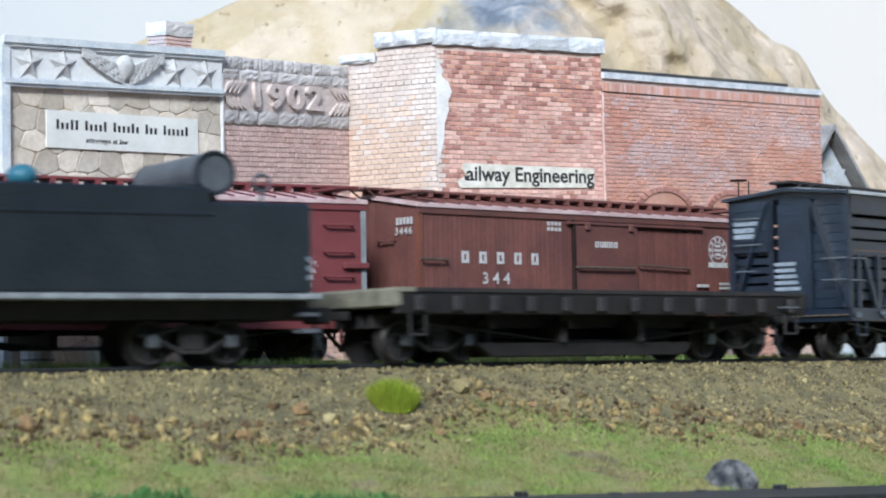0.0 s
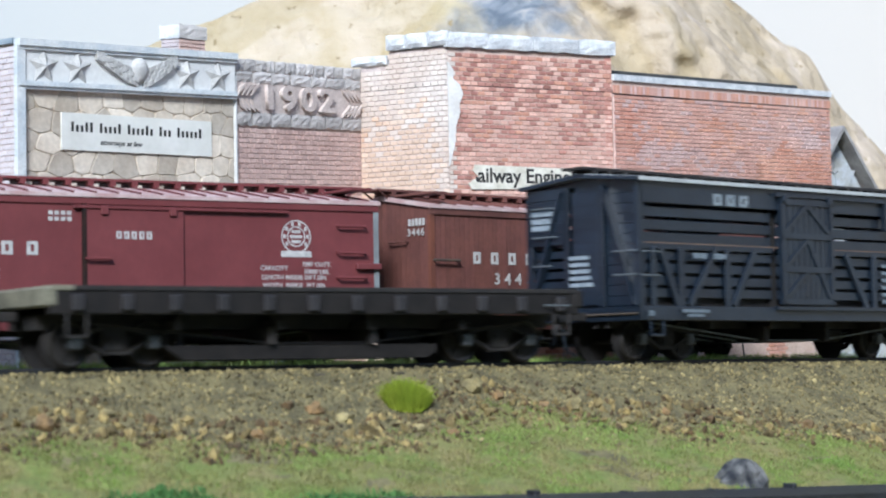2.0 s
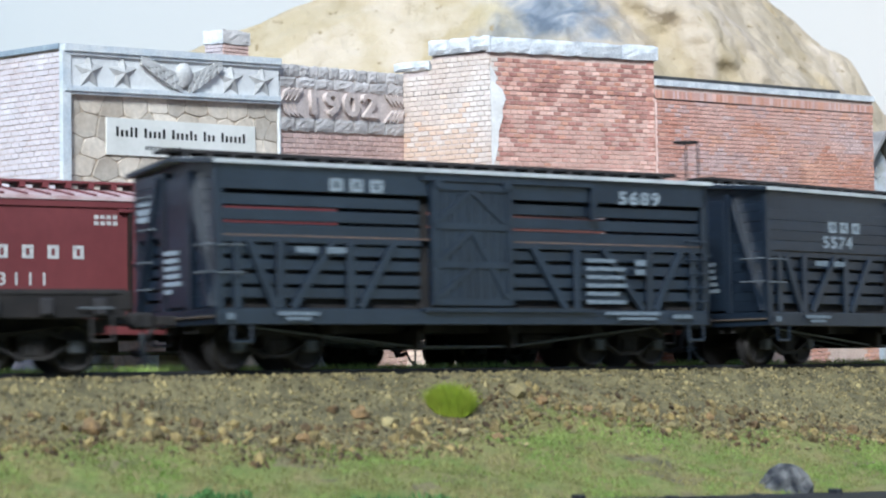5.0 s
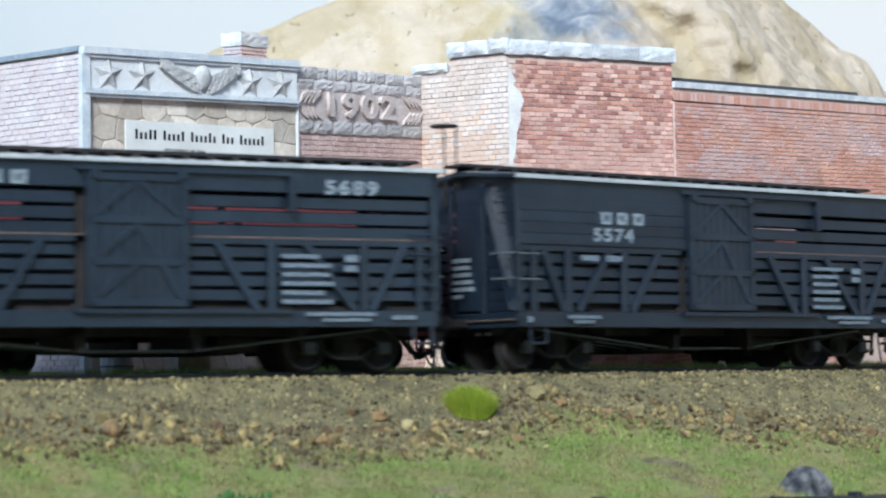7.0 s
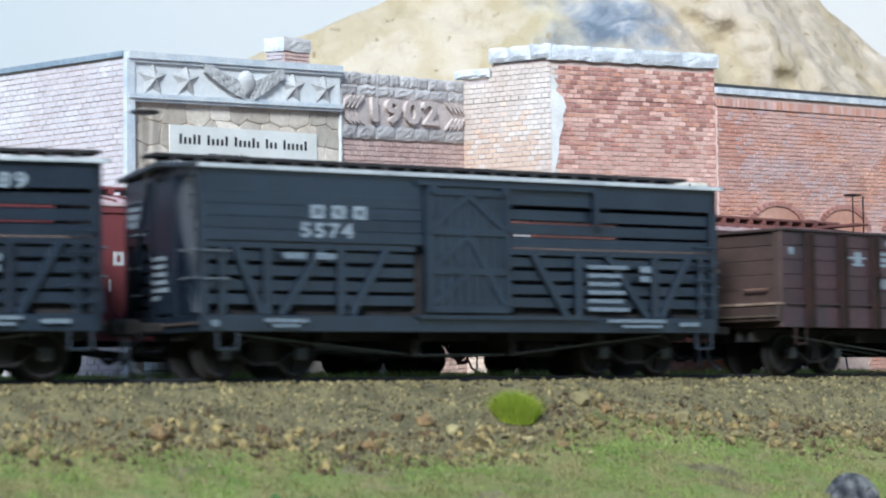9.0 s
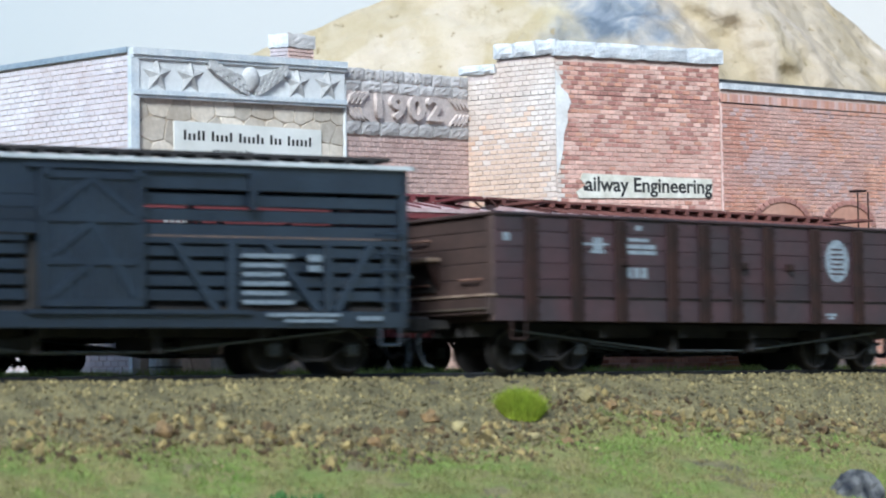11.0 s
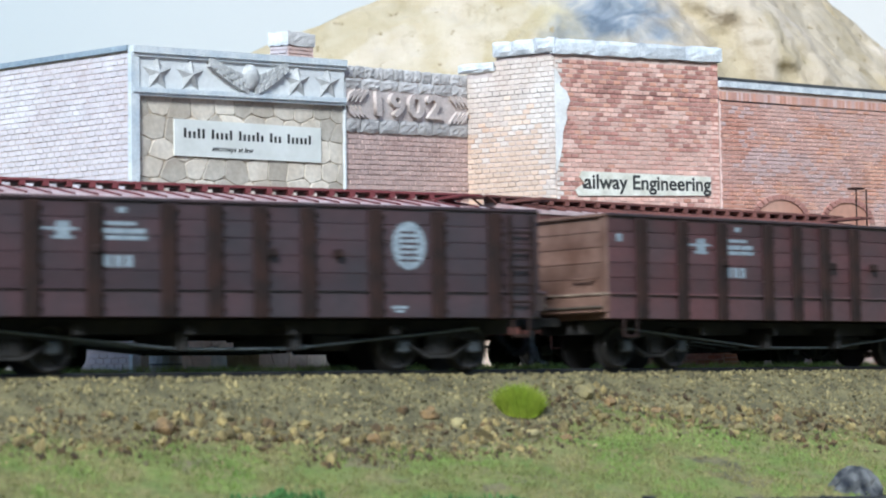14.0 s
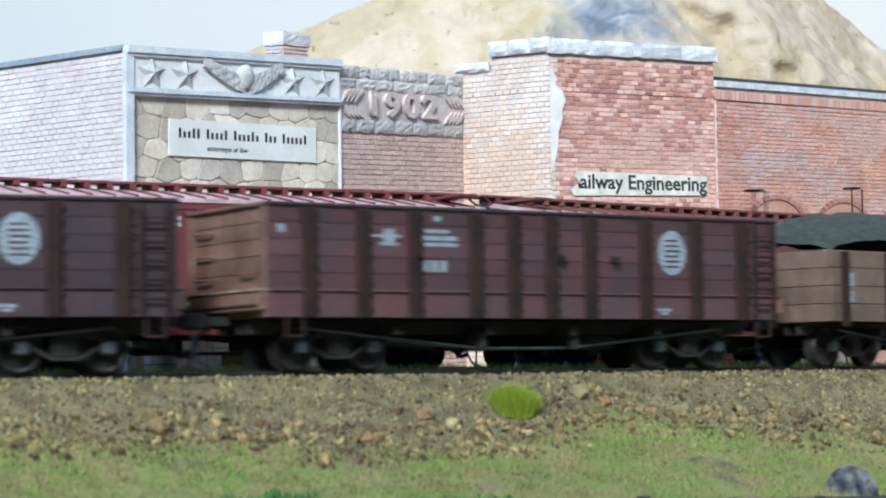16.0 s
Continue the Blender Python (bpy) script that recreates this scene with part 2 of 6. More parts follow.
def hill_material():
    """Cream plaster, ochre tones for shaded hollows and one blue-grey outcrop, laid by noise and by place on the hill.
    """
    m = bpy.data.materials.new("tan plaster rock")
    m.use_nodes = True
    n, ln = m.node_tree.nodes, m.node_tree.links
    b = n["Principled BSDF"]
    b.inputs["Roughness"].default_value = 0.95
    co = n.new("ShaderNodeTexCoord")

    def tex(size, detail=6, distort=0.0):
        t = n.new("ShaderNodeTexNoise")
        t.inputs["Scale"].default_value, t.inputs["Detail"].default_value, t.inputs["Distortion"].default_value = 1000 / size, detail, distort
        ln.new(co.outputs["Object"], t.inputs["Vector"])
        return t.outputs["Fac"]

    def ramp(src, stops):
        c = n.new("ShaderNodeValToRGB")
        while len(c.color_ramp.elements) < len(stops):
            c.color_ramp.elements.new(0.5)
        for e, (at, col) in zip(c.color_ramp.elements, stops):
            e.position, e.color = at, (*col, 1)
        ln.new(src, c.inputs["Fac"])
        return c.outputs["Color"]

    def mix(f, a, c):
        x = n.new("ShaderNodeMix")
        x.data_type = "RGBA"
        ln.new(f, x.inputs["Factor"])
        ln.new(a, x.inputs[6])
        ln.new(c, x.inputs[7])
        return x.outputs[2]

    # the olive-tan end of this ramp paints shade pockets into the plaster
    base = ramp(tex(44, 4, 0.9), ((0.34, (0.50, 0.41, 0.34)), (0.43, (0.47, 0.385, 0.30)), (0.475, (0.35, 0.27, 0.155)), (0.70, (0.27, 0.21, 0.11))))
    fine = ramp(tex(7, 6), ((0.30, (0.30, 0.24, 0.13)), (0.42, (0.38, 0.32, 0.23)), (0.7, (0.50, 0.435, 0.36))))
    half = n.new("ShaderNodeValue")
    half.outputs[0].default_value = 0.38
    col = mix(half.outputs[0], base, fine)
    # tones along x: ochre, green-cream streaks, pink plaster, brown for hollow shade, cream boulder
    sep = n.new("ShaderNodeSeparateXYZ")
    ln.new(co.outputs["Object"], sep.inputs[0])
    along = n.new("ShaderNodeMath")
    along.operation = "MULTIPLY_ADD"
    along.inputs[1].default_value = 0.06
    ln.new(tex(30, 6, 0.4), along.inputs[0])
    ln.new(sep.outputs["X"], along.inputs[2])
    span = n.new("ShaderNodeMapRange")
    span.inputs["From Min"].default_value, span.inputs["From Max"].default_value = 0.23, 0.49
    ln.new(along.outputs[0], span.inputs["Value"])
    tones_by_x = ramp(span.outputs[0], ((0.0, (0.45, 0.39, 0.26)), (0.16, (0.50, 0.42, 0.27)), (0.24, (0.34, 0.29, 0.13)), (0.31, (0.52, 0.48, 0.30)), (0.38, (0.55, 0.46, 0.40)),
                                    (0.43, (0.54, 0.44, 0.37)), (0.47, (0.33, 0.26, 0.15)), (0.56, (0.38, 0.30, 0.18)), (0.61, (0.60, 0.49, 0.42)), (0.72, (0.58, 0.48, 0.40)), (0.77, (0.38, 0.29, 0.18)), (0.84, (0.60, 0.50, 0.42)), (1.0, (0.58, 0.48, 0.40))))
    sm = n.new("ShaderNodeMapping")
    sm.inputs["Scale"].default_value = (1, 1, 0.22)
    ln.new(co.outputs["Object"], sm.inputs["Vector"])
    st = n.new("ShaderNodeTexNoise")
    st.inputs["Scale"].default_value, st.inputs["Detail"].default_value = 170, 6
    ln.new(sm.outputs[0], st.inputs["Vector"])
    streak = ramp(st.outputs["Fac"], ((0.38, (0.30, 0.245, 0.12)), (0.5, (0.47, 0.40, 0.28)), (0.62, (0.58, 0.52, 0.39))))
    part_a, part_b = n.new("ShaderNodeValue"), n.new("ShaderNodeValue")
    part_a.outputs[0].default_value, part_b.outputs[0].default_value = 0.26, 0.06
    col = mix(part_b.outputs[0], mix(part_a.outputs[0], col, tones_by_x), streak)
    off = n.new("ShaderNodeVectorMath")
    off.operation = "DISTANCE"
    off.inputs[1].default_value = (0.2965, 0.295, 0.1165)
    ln.new(co.outputs["Object"], off.inputs[0])
    wob = n.new("ShaderNodeMath")
    wob.operation = "MULTIPLY_ADD"
    wob.inputs[1].default_value = 0.05
    ln.new(tex(16, 5), wob.inputs[0])
    ln.new(off.outputs["Value"], wob.inputs[2])
    mask = ramp(wob.outputs[0], ((0.036, (1, 1, 1)), (0.050, (0, 0, 0))))
    grey = ramp(tex(10, 6, 0.8), ((0.36, (0.10, 0.12, 0.15)), (0.52, (0.20, 0.22, 0.25)), (0.68, (0.42, 0.39, 0.35))))
    pocks = ramp(tex(4.5, 3), ((0.27, (1, 1, 1)), (0.33, (0, 0, 0))))
    brown = ramp(tex(12, 2), ((0.3, (0.20, 0.15, 0.08)), (0.7, (0.30, 0.24, 0.14))))
    ln.new(mix(pocks, mix(mask, col, grey), brown), b.inputs["Base Color"])
    bp = n.new("ShaderNodeBump")
    bp.inputs["Strength"].default_value, bp.inputs["Distance"].default_value = 0.85, 0.004
    ln.new(tex(9, 8), bp.inputs["Height"])
    ln.new(bp.outputs["Normal"], b.inputs["Normal"])
    return m


M["hill"] = hill_material()


def sky_board_material():
    """Sky paint that runs from pale blue grey to warm white along the board, with soft clouding."""
    m = mat("pale painted sky board", (0.41, 0.43, 0.44), (0.50, 0.485, 0.47), 400, 0.95, fine=0.02, bump=0)
    n, ln = m.node_tree.nodes, m.node_tree.links
    co, sep, span, c, x = (n.new("ShaderNode" + k) for k in ("TexCoord", "SeparateXYZ", "MapRange", "ValToRGB", "Mix"))
    ln.new(co.outputs["Object"], sep.inputs[0])
    span.inputs["From Min"].default_value, span.inputs["From Max"].default_value = 0.1, 0.8
    ln.new(sep.outputs["X"], span.inputs["Value"])
    ln.new(span.outputs[0], c.inputs["Fac"])
    c.color_ramp.elements[0].color, c.color_ramp.elements[1].color = (0.41, 0.44, 0.45, 1), (0.50, 0.45, 0.405, 1)
    x.data_type = "RGBA"
    x.inputs["Factor"].default_value = 0.75
    base = n["Principled BSDF"].inputs["Base Color"]
    ln.new(base.links[0].from_socket, x.inputs[6])
    ln.new(c.outputs["Color"], x.inputs[7])
    ln.new(x.outputs[2], base)
    return m


M["sky_paint"] = sky_board_material()

# ---- mesh helpers (sizes in mm) ----
T0 = Matrix()


def box(bm, x0, x1, y0, y1, z0, z1, m=None, bevel=0.0):
    """A block between the given bounds; bevel rounds its edges."""
    v = [bm.verts.new((x * MM, y * MM, z * MM)) for x in (x0, x1) for y in (y0, y1) for z in (z0, z1)]
    fs = [bm.faces.new([v[i] for i in q]) for q in ((0, 1, 3, 2), (4, 6, 7, 5), (0, 4, 5, 1), (2, 3, 7, 6), (0, 2, 6, 4), (1, 5, 7, 3))]
    if bevel:
        es = list({e for f in fs for e in f.edges})
        r = bmesh.ops.bevel(bm, geom=es, offset=bevel * MM, segments=1, affect="EDGES")
        v = list({w for f in r["faces"] for w in f.verts})
    if m is not None:
        bmesh.ops.transform(bm, matrix=m, verts=v)
    return bm


def beam(bm, a, b, wide, deep, bevel=0.0):
    """A straight bar from a to b (mm); wide across, deep along the local third axis."""
    a, b = Vector(a) * MM, Vector(b) * MM
    d = b - a
    q = d.to_track_quat("X", "Z").to_matrix().to_4x4()
    L = d.length / MM
    return box(bm, 0, L, -deep / 2, deep / 2, -wide / 2, wide / 2, Matrix.Translation(a) @ q, bevel)


def rod(bm, a, b, r, n=8, r2=None):
    a, b = Vector(a) * MM, Vector(b) * MM
    d = b - a
    q = d.to_track_quat("Z", "Y").to_matrix().to_4x4()
    bmesh.ops.create_cone(bm, cap_ends=True, segments=n, radius1=r * MM, radius2=(r if r2 is None else r2) * MM, depth=d.length,
                          matrix=Matrix.Translation((a + b) / 2) @ q)
    return bm


def wire(bm, pts, r=0.18, n=6):
    for a, b in zip(pts, pts[1:]):
        rod(bm, a, b, r, n)
    return bm


def ring(bm, centre, R, r, axis="Y", n=20, k=6):
    """A torus."""
    c = Vector(centre) * MM
    vs = []
    for i in range(n):
        a = 2 * math.pi * i / n
        row = []
        for j in range(k):
            b = 2 * math.pi * j / k
            p, h = (R + r * math.cos(b)), r * math.sin(b)
            q = (p * math.cos(a), h, p * math.sin(a)) if axis == "Y" else (h, p * math.cos(a), p * math.sin(a)) if axis == "X" else (p * math.cos(a), p * math.sin(a), h)
            row.append(bm.verts.new(c + Vector(q) * MM))
        vs.append(row)
    for i in range(n):
        for j in range(k):
            bm.faces.new((vs[i][j], vs[(i + 1) % n][j], vs[(i + 1) % n][(j + 1) % k], vs[i][(j + 1) % k]))
    return bm


def prism(bm, pts, y0, y1, m=None):
    """A polygon in x, z (mm) thickened from y0 to y1."""
    a = [bm.verts.new((x * MM, y0 * MM, z * MM)) for x, z in pts]
    b = [bm.verts.new((x * MM, y1 * MM, z * MM)) for x, z in pts]
    n = len(pts)
    bm.faces.new(a)
    bm.faces.new(b[::-1])
    for i in range(n):
        bm.faces.new((a[i], b[i], b[(i + 1) % n], a[(i + 1) % n]))
    if m is not None:
        bmesh.ops.transform(bm, matrix=m, verts=a + b)
    return bm


def part(name, bm, material, parent=None, label="", smooth=False, matrix=None):
    me = bpy.data.meshes.new(name)
    bmesh.ops.recalc_face_normals(bm, faces=bm.faces)
    bm.to_mesh(me)
    bm.free()
    me.materials.append(M[material] if isinstance(material, str) else material)
    if smooth:
        me.shade_smooth()
    ob = new(name, me)
    ob.parent = parent
    if matrix is not None:
        ob.matrix_basis = matrix
    if label:
        ob["label"] = label
    return ob


def thing(name, label, category, group="", matrix=None):
    ob = new(name)
    ob.empty_display_size = 0.01
    if matrix is not None:
        ob.matrix_basis = matrix
    return tagged(ob, label, category, group)


def B():
    return bmesh.new()


def letters(name, words, height, matrix, material, parent, wide=1.0, gap=1.0, label="", deep=0.05, slant=0.0, bold=0.012):
    """Raised lettering; the matrix carries its x to the right and its y up; height in mm; centred."""
    cu = bpy.data.curves.new(name, "FONT")
    cu.body, cu.size, cu.extrude, cu.align_x, cu.align_y = words, 1.0, 0.02, "CENTER", "CENTER"
    cu.space_character, cu.offset, cu.resolution_u = gap, bold if deep < 0.1 else 0.03, 3
    cu.shear = slant
    tmp = bpy.data.objects.new("lettering", cu)
    scene.collection.objects.link(tmp)
    bpy.context.view_layer.update()
    me = bpy.data.meshes.new_from_object(tmp.evaluated_get(bpy.context.evaluated_depsgraph_get()))
    bpy.data.objects.remove(tmp)
    s = height * MM / 0.70
    me.transform(matrix @ Matrix.Diagonal((s * wide, s, deep * MM / 0.02, 1)))
    me.materials.clear()
    me.materials.append(M[material])
    ob = new(name, me)
    ob.parent = parent
    if label:
        ob["label"] = label
    return ob


def side(x, z, y):
    """Place on the camera side of a car: x along it, z up, y its face (negative)."""
    return Matrix.Translation((x * MM, y * MM, z * MM)) @ Matrix.Rotation(radians(90), 4, "X")


def bars(name, rows, y, material, parent, label=""):
    """Unreadable lettering as small bars on a car side: rows of x0, x1, z0, z1."""
    for x0, x1, z0, z1 in rows:
        part(name, box(B(), x0, x1, y - 0.06, y, z0, z1), material, parent, label)


# ---- the curve ----
R = 698.48  # to the camera-side face of the cars
HALF = 14.75
RC = R - HALF


def on_curve(u, inward, z=0.0, turn=0.0):
    """u mm along the train's curve, inward mm behind the camera-side face of its cars."""
    a = u / R
    r = R - inward
    return pose(r * math.sin(a) * MM, (R - r * math.cos(a)) * MM, z * MM, 0, 0, math.degrees(a) + turn)


def curve_xy(a, inward):
    r = R - inward
    return r * math.sin(a), R - r * math.cos(a)


# ---- ground, tracks, sky ----
PROFILE = [(-420, -62), (-200, -40), (-120, -29), (-60, -24.5), (-45, -23), (-36, -20.5), (-20, -14.5), (-10, -10), (0, -4.0), (3, -1.7), (5, -1.1), (9, -1.05), (12, -1.7), (22, -1.8), (30, -2.0), (40, -1.5), (76, -1.2), (92, 1.4), (130, 1.6), (700, 1.6)]


def fbm(x, y, z=0.0):
    return noise.noise((x, y, z)) + 0.5 * noise.noise((2.1 * x + 9, 2.1 * y, z)) + 0.25 * noise.noise((4.3 * x, 4.3 * y + 5, z))


def ground_z(u, off):
    z = np.interp(off, [p[0] for p in PROFILE], [p[1] for p in PROFILE])
    k = 1.0 if off < 2 else 0.25 if off < 36 else 0.6
    tilt = 0.012 * (u - 120) * min(1, max(0, -off / 12)) * -1
    return float(z) + k * ((0.5 if off > -3 else 0.85) * fbm(u / 9, off / 7) + 1.0 * fbm(u / 34, off / 22, 3) * (off < 0)) + tilt


EDGE_U = [40, 60, 71, 85, 97, 127, 140, 149, 168, 189, 216, 231, 260]
EDGE_OFF = [-13, -12.5, -13.5, -11, -17.5, -16.5, -14, -7.5, -7, -13.5, -15.5, -22, -25]


def turf_edge(u, off):
    return float(np.interp(u, EDGE_U, EDGE_OFF)) + 3.0 * fbm(u / 9, off / 8, 7)


def ground():
    us = np.concatenate([np.linspace(-420, 20, 45)[:-1], np.linspace(20, 330, 311), np.linspace(330, 900, 58)[1:]])
    offs = np.concatenate([np.array([-310, -260, -200, -160, -120, -90]), np.linspace(-70, 5, 86), np.linspace(6, 46, 28), np.linspace(50, 130, 25), np.array([180, 260, 400, 640])])
    vs, fs, mi = [], [], []
    for off in offs:
        for u in us:
            x, y = curve_xy(u / R, off)
            vs.append((x * MM, y * MM, ground_z(u, off) * MM))
    n = len(us)
    for j in range(len(offs) - 1):
        for i in range(n - 1):
            fs.append((j * n + i, j * n + i + 1, (j + 1) * n + i + 1, (j + 1) * n + i))
            u, off = us[i], offs[j]
            mi.append(1 if (off < turf_edge(u, off) and fbm(u / 16, off / 8, 19) > -0.45 or off > 34) else 0)
    me = bpy.data.meshes.new("ground")
    me.from_pydata(vs, [], fs)
    me.materials.append(M["dirt"])
    me.materials.append(M["turf"])
    me.polygons.foreach_set("material_index", mi)
    me.shade_smooth()
    return tagged(new("ground", me), "brown dirt embankment turning to green turf at its foot", "ground", kind="structure")


GROUND = ground()


def rail_curve(name, inward, top, u0, u1, label, h=1.6, step=8.0):
    """One rail: foot, web and head swept along the curve."""
    prof = [(-0.75, -h), (0.75, -h), (0.75, -h + 0.25), (0.15, -h + 0.4), (0.15, -0.5), (0.36, -0.4), (0.36, 0), (-0.36, 0), (-0.36, -0.4), (-0.15, -0.5), (-0.15, -h + 0.4), (-0.75, -h + 0.25)]
    bm = B()
    rows = []
    u = u0
    while u <= u1:
        rows.append([bm.verts.new(Vector((*curve_xy(u / R, inward + d), top + z)) * MM) for d, z in prof])
        u += step
    for a, b in zip(rows, rows[1:]):
        for i in range(len(prof)):
            bm.faces.new((a[i], a[(i + 1) % 12], b[(i + 1) % 12], b[i]))
    ob = part(name, bm, "rail_steel")
    return tagged(ob, label, "rail", kind="structure")


def track(middle, top, u0, u1, label):
    rail_curve("rail", middle - 5.25, top, u0, u1, "thin dark steel rail of the " + label)
    rail_curve("rail", middle + 5.25, top, u0, u1, "thin dark steel rail of the " + label)
    bed = tagged(new("track_ties"), "dark wooden ties under the rails of the " + label, "ties", kind="structure")
    bm = B()
    box(bm, -0.95, 0.95, -11.5, 11.5, -1.55, 0, bevel=0.12)
    first = part("tie", bm, "tie_wood", bed)
    me = first.data
    bpy.data.objects.remove(first)
    rng = random.Random(4)
    u = u0 + 2
    while u < u1:
        t = new("tie", me)
        t.parent = bed
        t.matrix_basis = on_curve(u, middle + rng.uniform(-0.5, 0.5), top - 1.62, rng.uniform(-2, 2))
        u += 5.4 + rng.uniform(-0.3, 0.3)


track(HALF, 0, -60, 420, "main track")
track(45 + HALF, 0.2, -20, 360, "siding")

fa_bm = B()
old = None
for k in range(45):
    u = -420 + k * 30
    edge_v = [fa_bm.verts.new(Vector((*curve_xy(u / R, -292 - d), z)) * MM) for d, z in ((0, -46), (18, -46), (18, -260), (0, -260))]
    if old:
        for i in range(4):
            fa_bm.faces.new((old[i], old[(i + 1) % 4], edge_v[(i + 1) % 4], edge_v[i]))
    old = edge_v
tagged(part("fascia", fa_bm, "fascia"), "grey painted front board of the layout table", "fascia", kind="structure")
tagged(part("floor", box(B(), -3500, 3500, -3500, 3500, -1120, -1100), "floor_wood"), "brown boarded room floor under the layout", "floor", kind="structure")
# Unseen wall, added to take the sky out of the left-hand cars' reflections.
tagged(part("wall_south", box(B(), -3500, 1300, -2300, -2200, -1100, 1450), "reflection_wall_paint"), "unseen grey brown wall added behind the camera to darken reflections", "wall", kind="structure")

sky_bm = B()
cols = []
for i in range(61):
    a = radians(-70 + 190 * i / 60)
    x, y = 100 + 1150 * math.sin(a), -250 + 1150 * math.cos(a)
    cols.append([sky_bm.verts.new((x * MM, y * MM, z * MM)) for z in (-40, 200, 500, 900)])
for a, b in zip(cols, cols[1:]):
    for j in range(3):
        sky_bm.faces.new((a[j], b[j], b[j + 1], a[j + 1]))
tagged(part("backdrop", sky_bm, "sky_paint", smooth=True), "pale blue white painted sky board", "backdrop", kind="structure")


# ---- the hill ----
CREST_X = [100, 130, 158, 183, 208, 236, 262, 300, 340, 378, 400, 416, 432, 443, 467, 500, 560, 620]
CREST_Z = [6, 40, 78, 104, 115, 127, 150, 178, 184, 152, 132, 119, 111, 96, 73, 48, 16, 2]

# boulders that swell out of the slope: centre x, z, half width, half height, depth
BULGES = [(360, 98, 26, 24, 10), (238, 102, 30, 20, 7), (311, 100, 13, 28, 6), (270, 110, 14, 30, 4), (404, 88, 22, 20, 8), (392, 116, 16, 12, 5), (338, 126, 22, 14, 5), (420, 104, 16, 12, 4)]


def hill():
    """A plaster hill: a slope leaning back to a long crest, cut by gullies and hollows."""
    nx, nz = 300, 150
    vs, fs = [], []
    for j in range(nz):
        v = j / (nz - 1)
        for i in range(nx):
            x = 100 + 520 * i / (nx - 1)
            top = float(np.interp(x, CREST_X, CREST_Z)) + 2.2 * fbm(x / 17, 4.0)
            t = min(1.0, v / 0.72)
            if v <= 0.72:
                z = -4 + (top + 4) * t
                y = 340 - 0.70 * (top - z)
                k = math.sin(math.pi * min(1, t * 1.04)) ** 0.6 if t < 0.96 else 0.5
            else:
                s = (v - 0.72) / 0.28
                z = top * (1 - s * s) - 4 * s
                y = 340 + 0.9 * top * s
                k = 0.5
            lean = x + 0.35 * z
            gully = abs(noise.noise((lean / 34, z / 40, 1.0))) * 6 + abs(noise.noise((lean / 15 + 3, z / 16, 2.0))) * 2.0
            lump = 9 * noise.noise((x / 45, z / 30, 3.0)) + 4.5 * abs(fbm(x / 27, z / 15, 11)) + 1.1 * fbm(x / 6, z / 5.5, 8)
            d = k * (gully + lump - 5)
            for cx, cz, rx, rz, h in BULGES:
                e = 1 - ((x + 0.3 * (z - cz) - cx) / rx) ** 2 - ((z - cz) / rz) ** 2
                if e > 0 and v <= 0.72:
                    d -= h * math.sqrt(e) * (1 + 0.25 * fbm(x / 9, z / 9, 12))
            vs.append(((x + 0.25 * d) * MM, (y + d) * MM, (z + 0.10 * d) * MM))
    for j in range(nz - 1):
        for i in range(nx - 1):
            fs.append((j * nx + i, j * nx + i + 1, (j + 1) * nx + i + 1, (j + 1) * nx + i))
    me = bpy.data.meshes.new("hill")
    me.from_pydata(vs, [], fs)
    me.materials.append(M["hill"])
    me.shade_smooth()
    return tagged(new("hill", me), "tan plaster mountain with gullies and a grey rock outcrop", "hill", kind="structure")


hill()


# ---- the brick street ----
class Wall:
    """A wall's own frame: u along it from a, w out towards the street, z up; rise lifts its far end."""

    def __init__(self, a, b, rise=0.0):
        self.a = Vector((*a, 0))
        d = Vector((b[0] - a[0], b[1] - a[1], 0))
        self.len = d.length
        self.e = d.normalized()
        self.n = Vector((self.e.y, -self.e.x, 0))
        self.k = rise / self.len

    def __call__(self, u, w, z):
        p = self.a + self.e * u + self.n * w
        return Vector((p.x, p.y, p.z + z + self.k * u)) * MM

    def matrix(self, u, w, z):
        """x along the wall, y up, z out of it."""
        up = Vector((0, 0, 1))
        e = (self.e + up * self.k).normalized()
        m = Matrix((e, self.n.cross(e), self.n)).transposed().to_4x4()
        return Matrix.Translation(self(u, w, z)) @ m

    def slab(self, bm, u0, u1, w0, w1, z0, z1):
        v = [bm.verts.new(self(u, w, z)) for u in (u0, u1) for w in (w0, w1) for z in (z0, z1)]
        for q in ((0, 1, 3, 2), (4, 6, 7, 5), (0, 4, 5, 1), (2, 3, 7, 6), (0, 2, 6, 4), (1, 5, 7, 3)):
            bm.faces.new([v[i] for i in q])
        return bm

    def poly(self, bm, pts, w0, w1):
        a = [bm.verts.new(self(u, w0, z)) for u, z in pts]
        b = [bm.verts.new(self(u, w1, z)) for u, z in pts]
        bm.faces.new(a)
        bm.faces.new(b[::-1])
        for i in range(len(pts)):
            j = (i + 1) % len(pts)
            bm.faces.new((a[i], b[i], b[j], a[j]))
        return bm


BRICKS = []


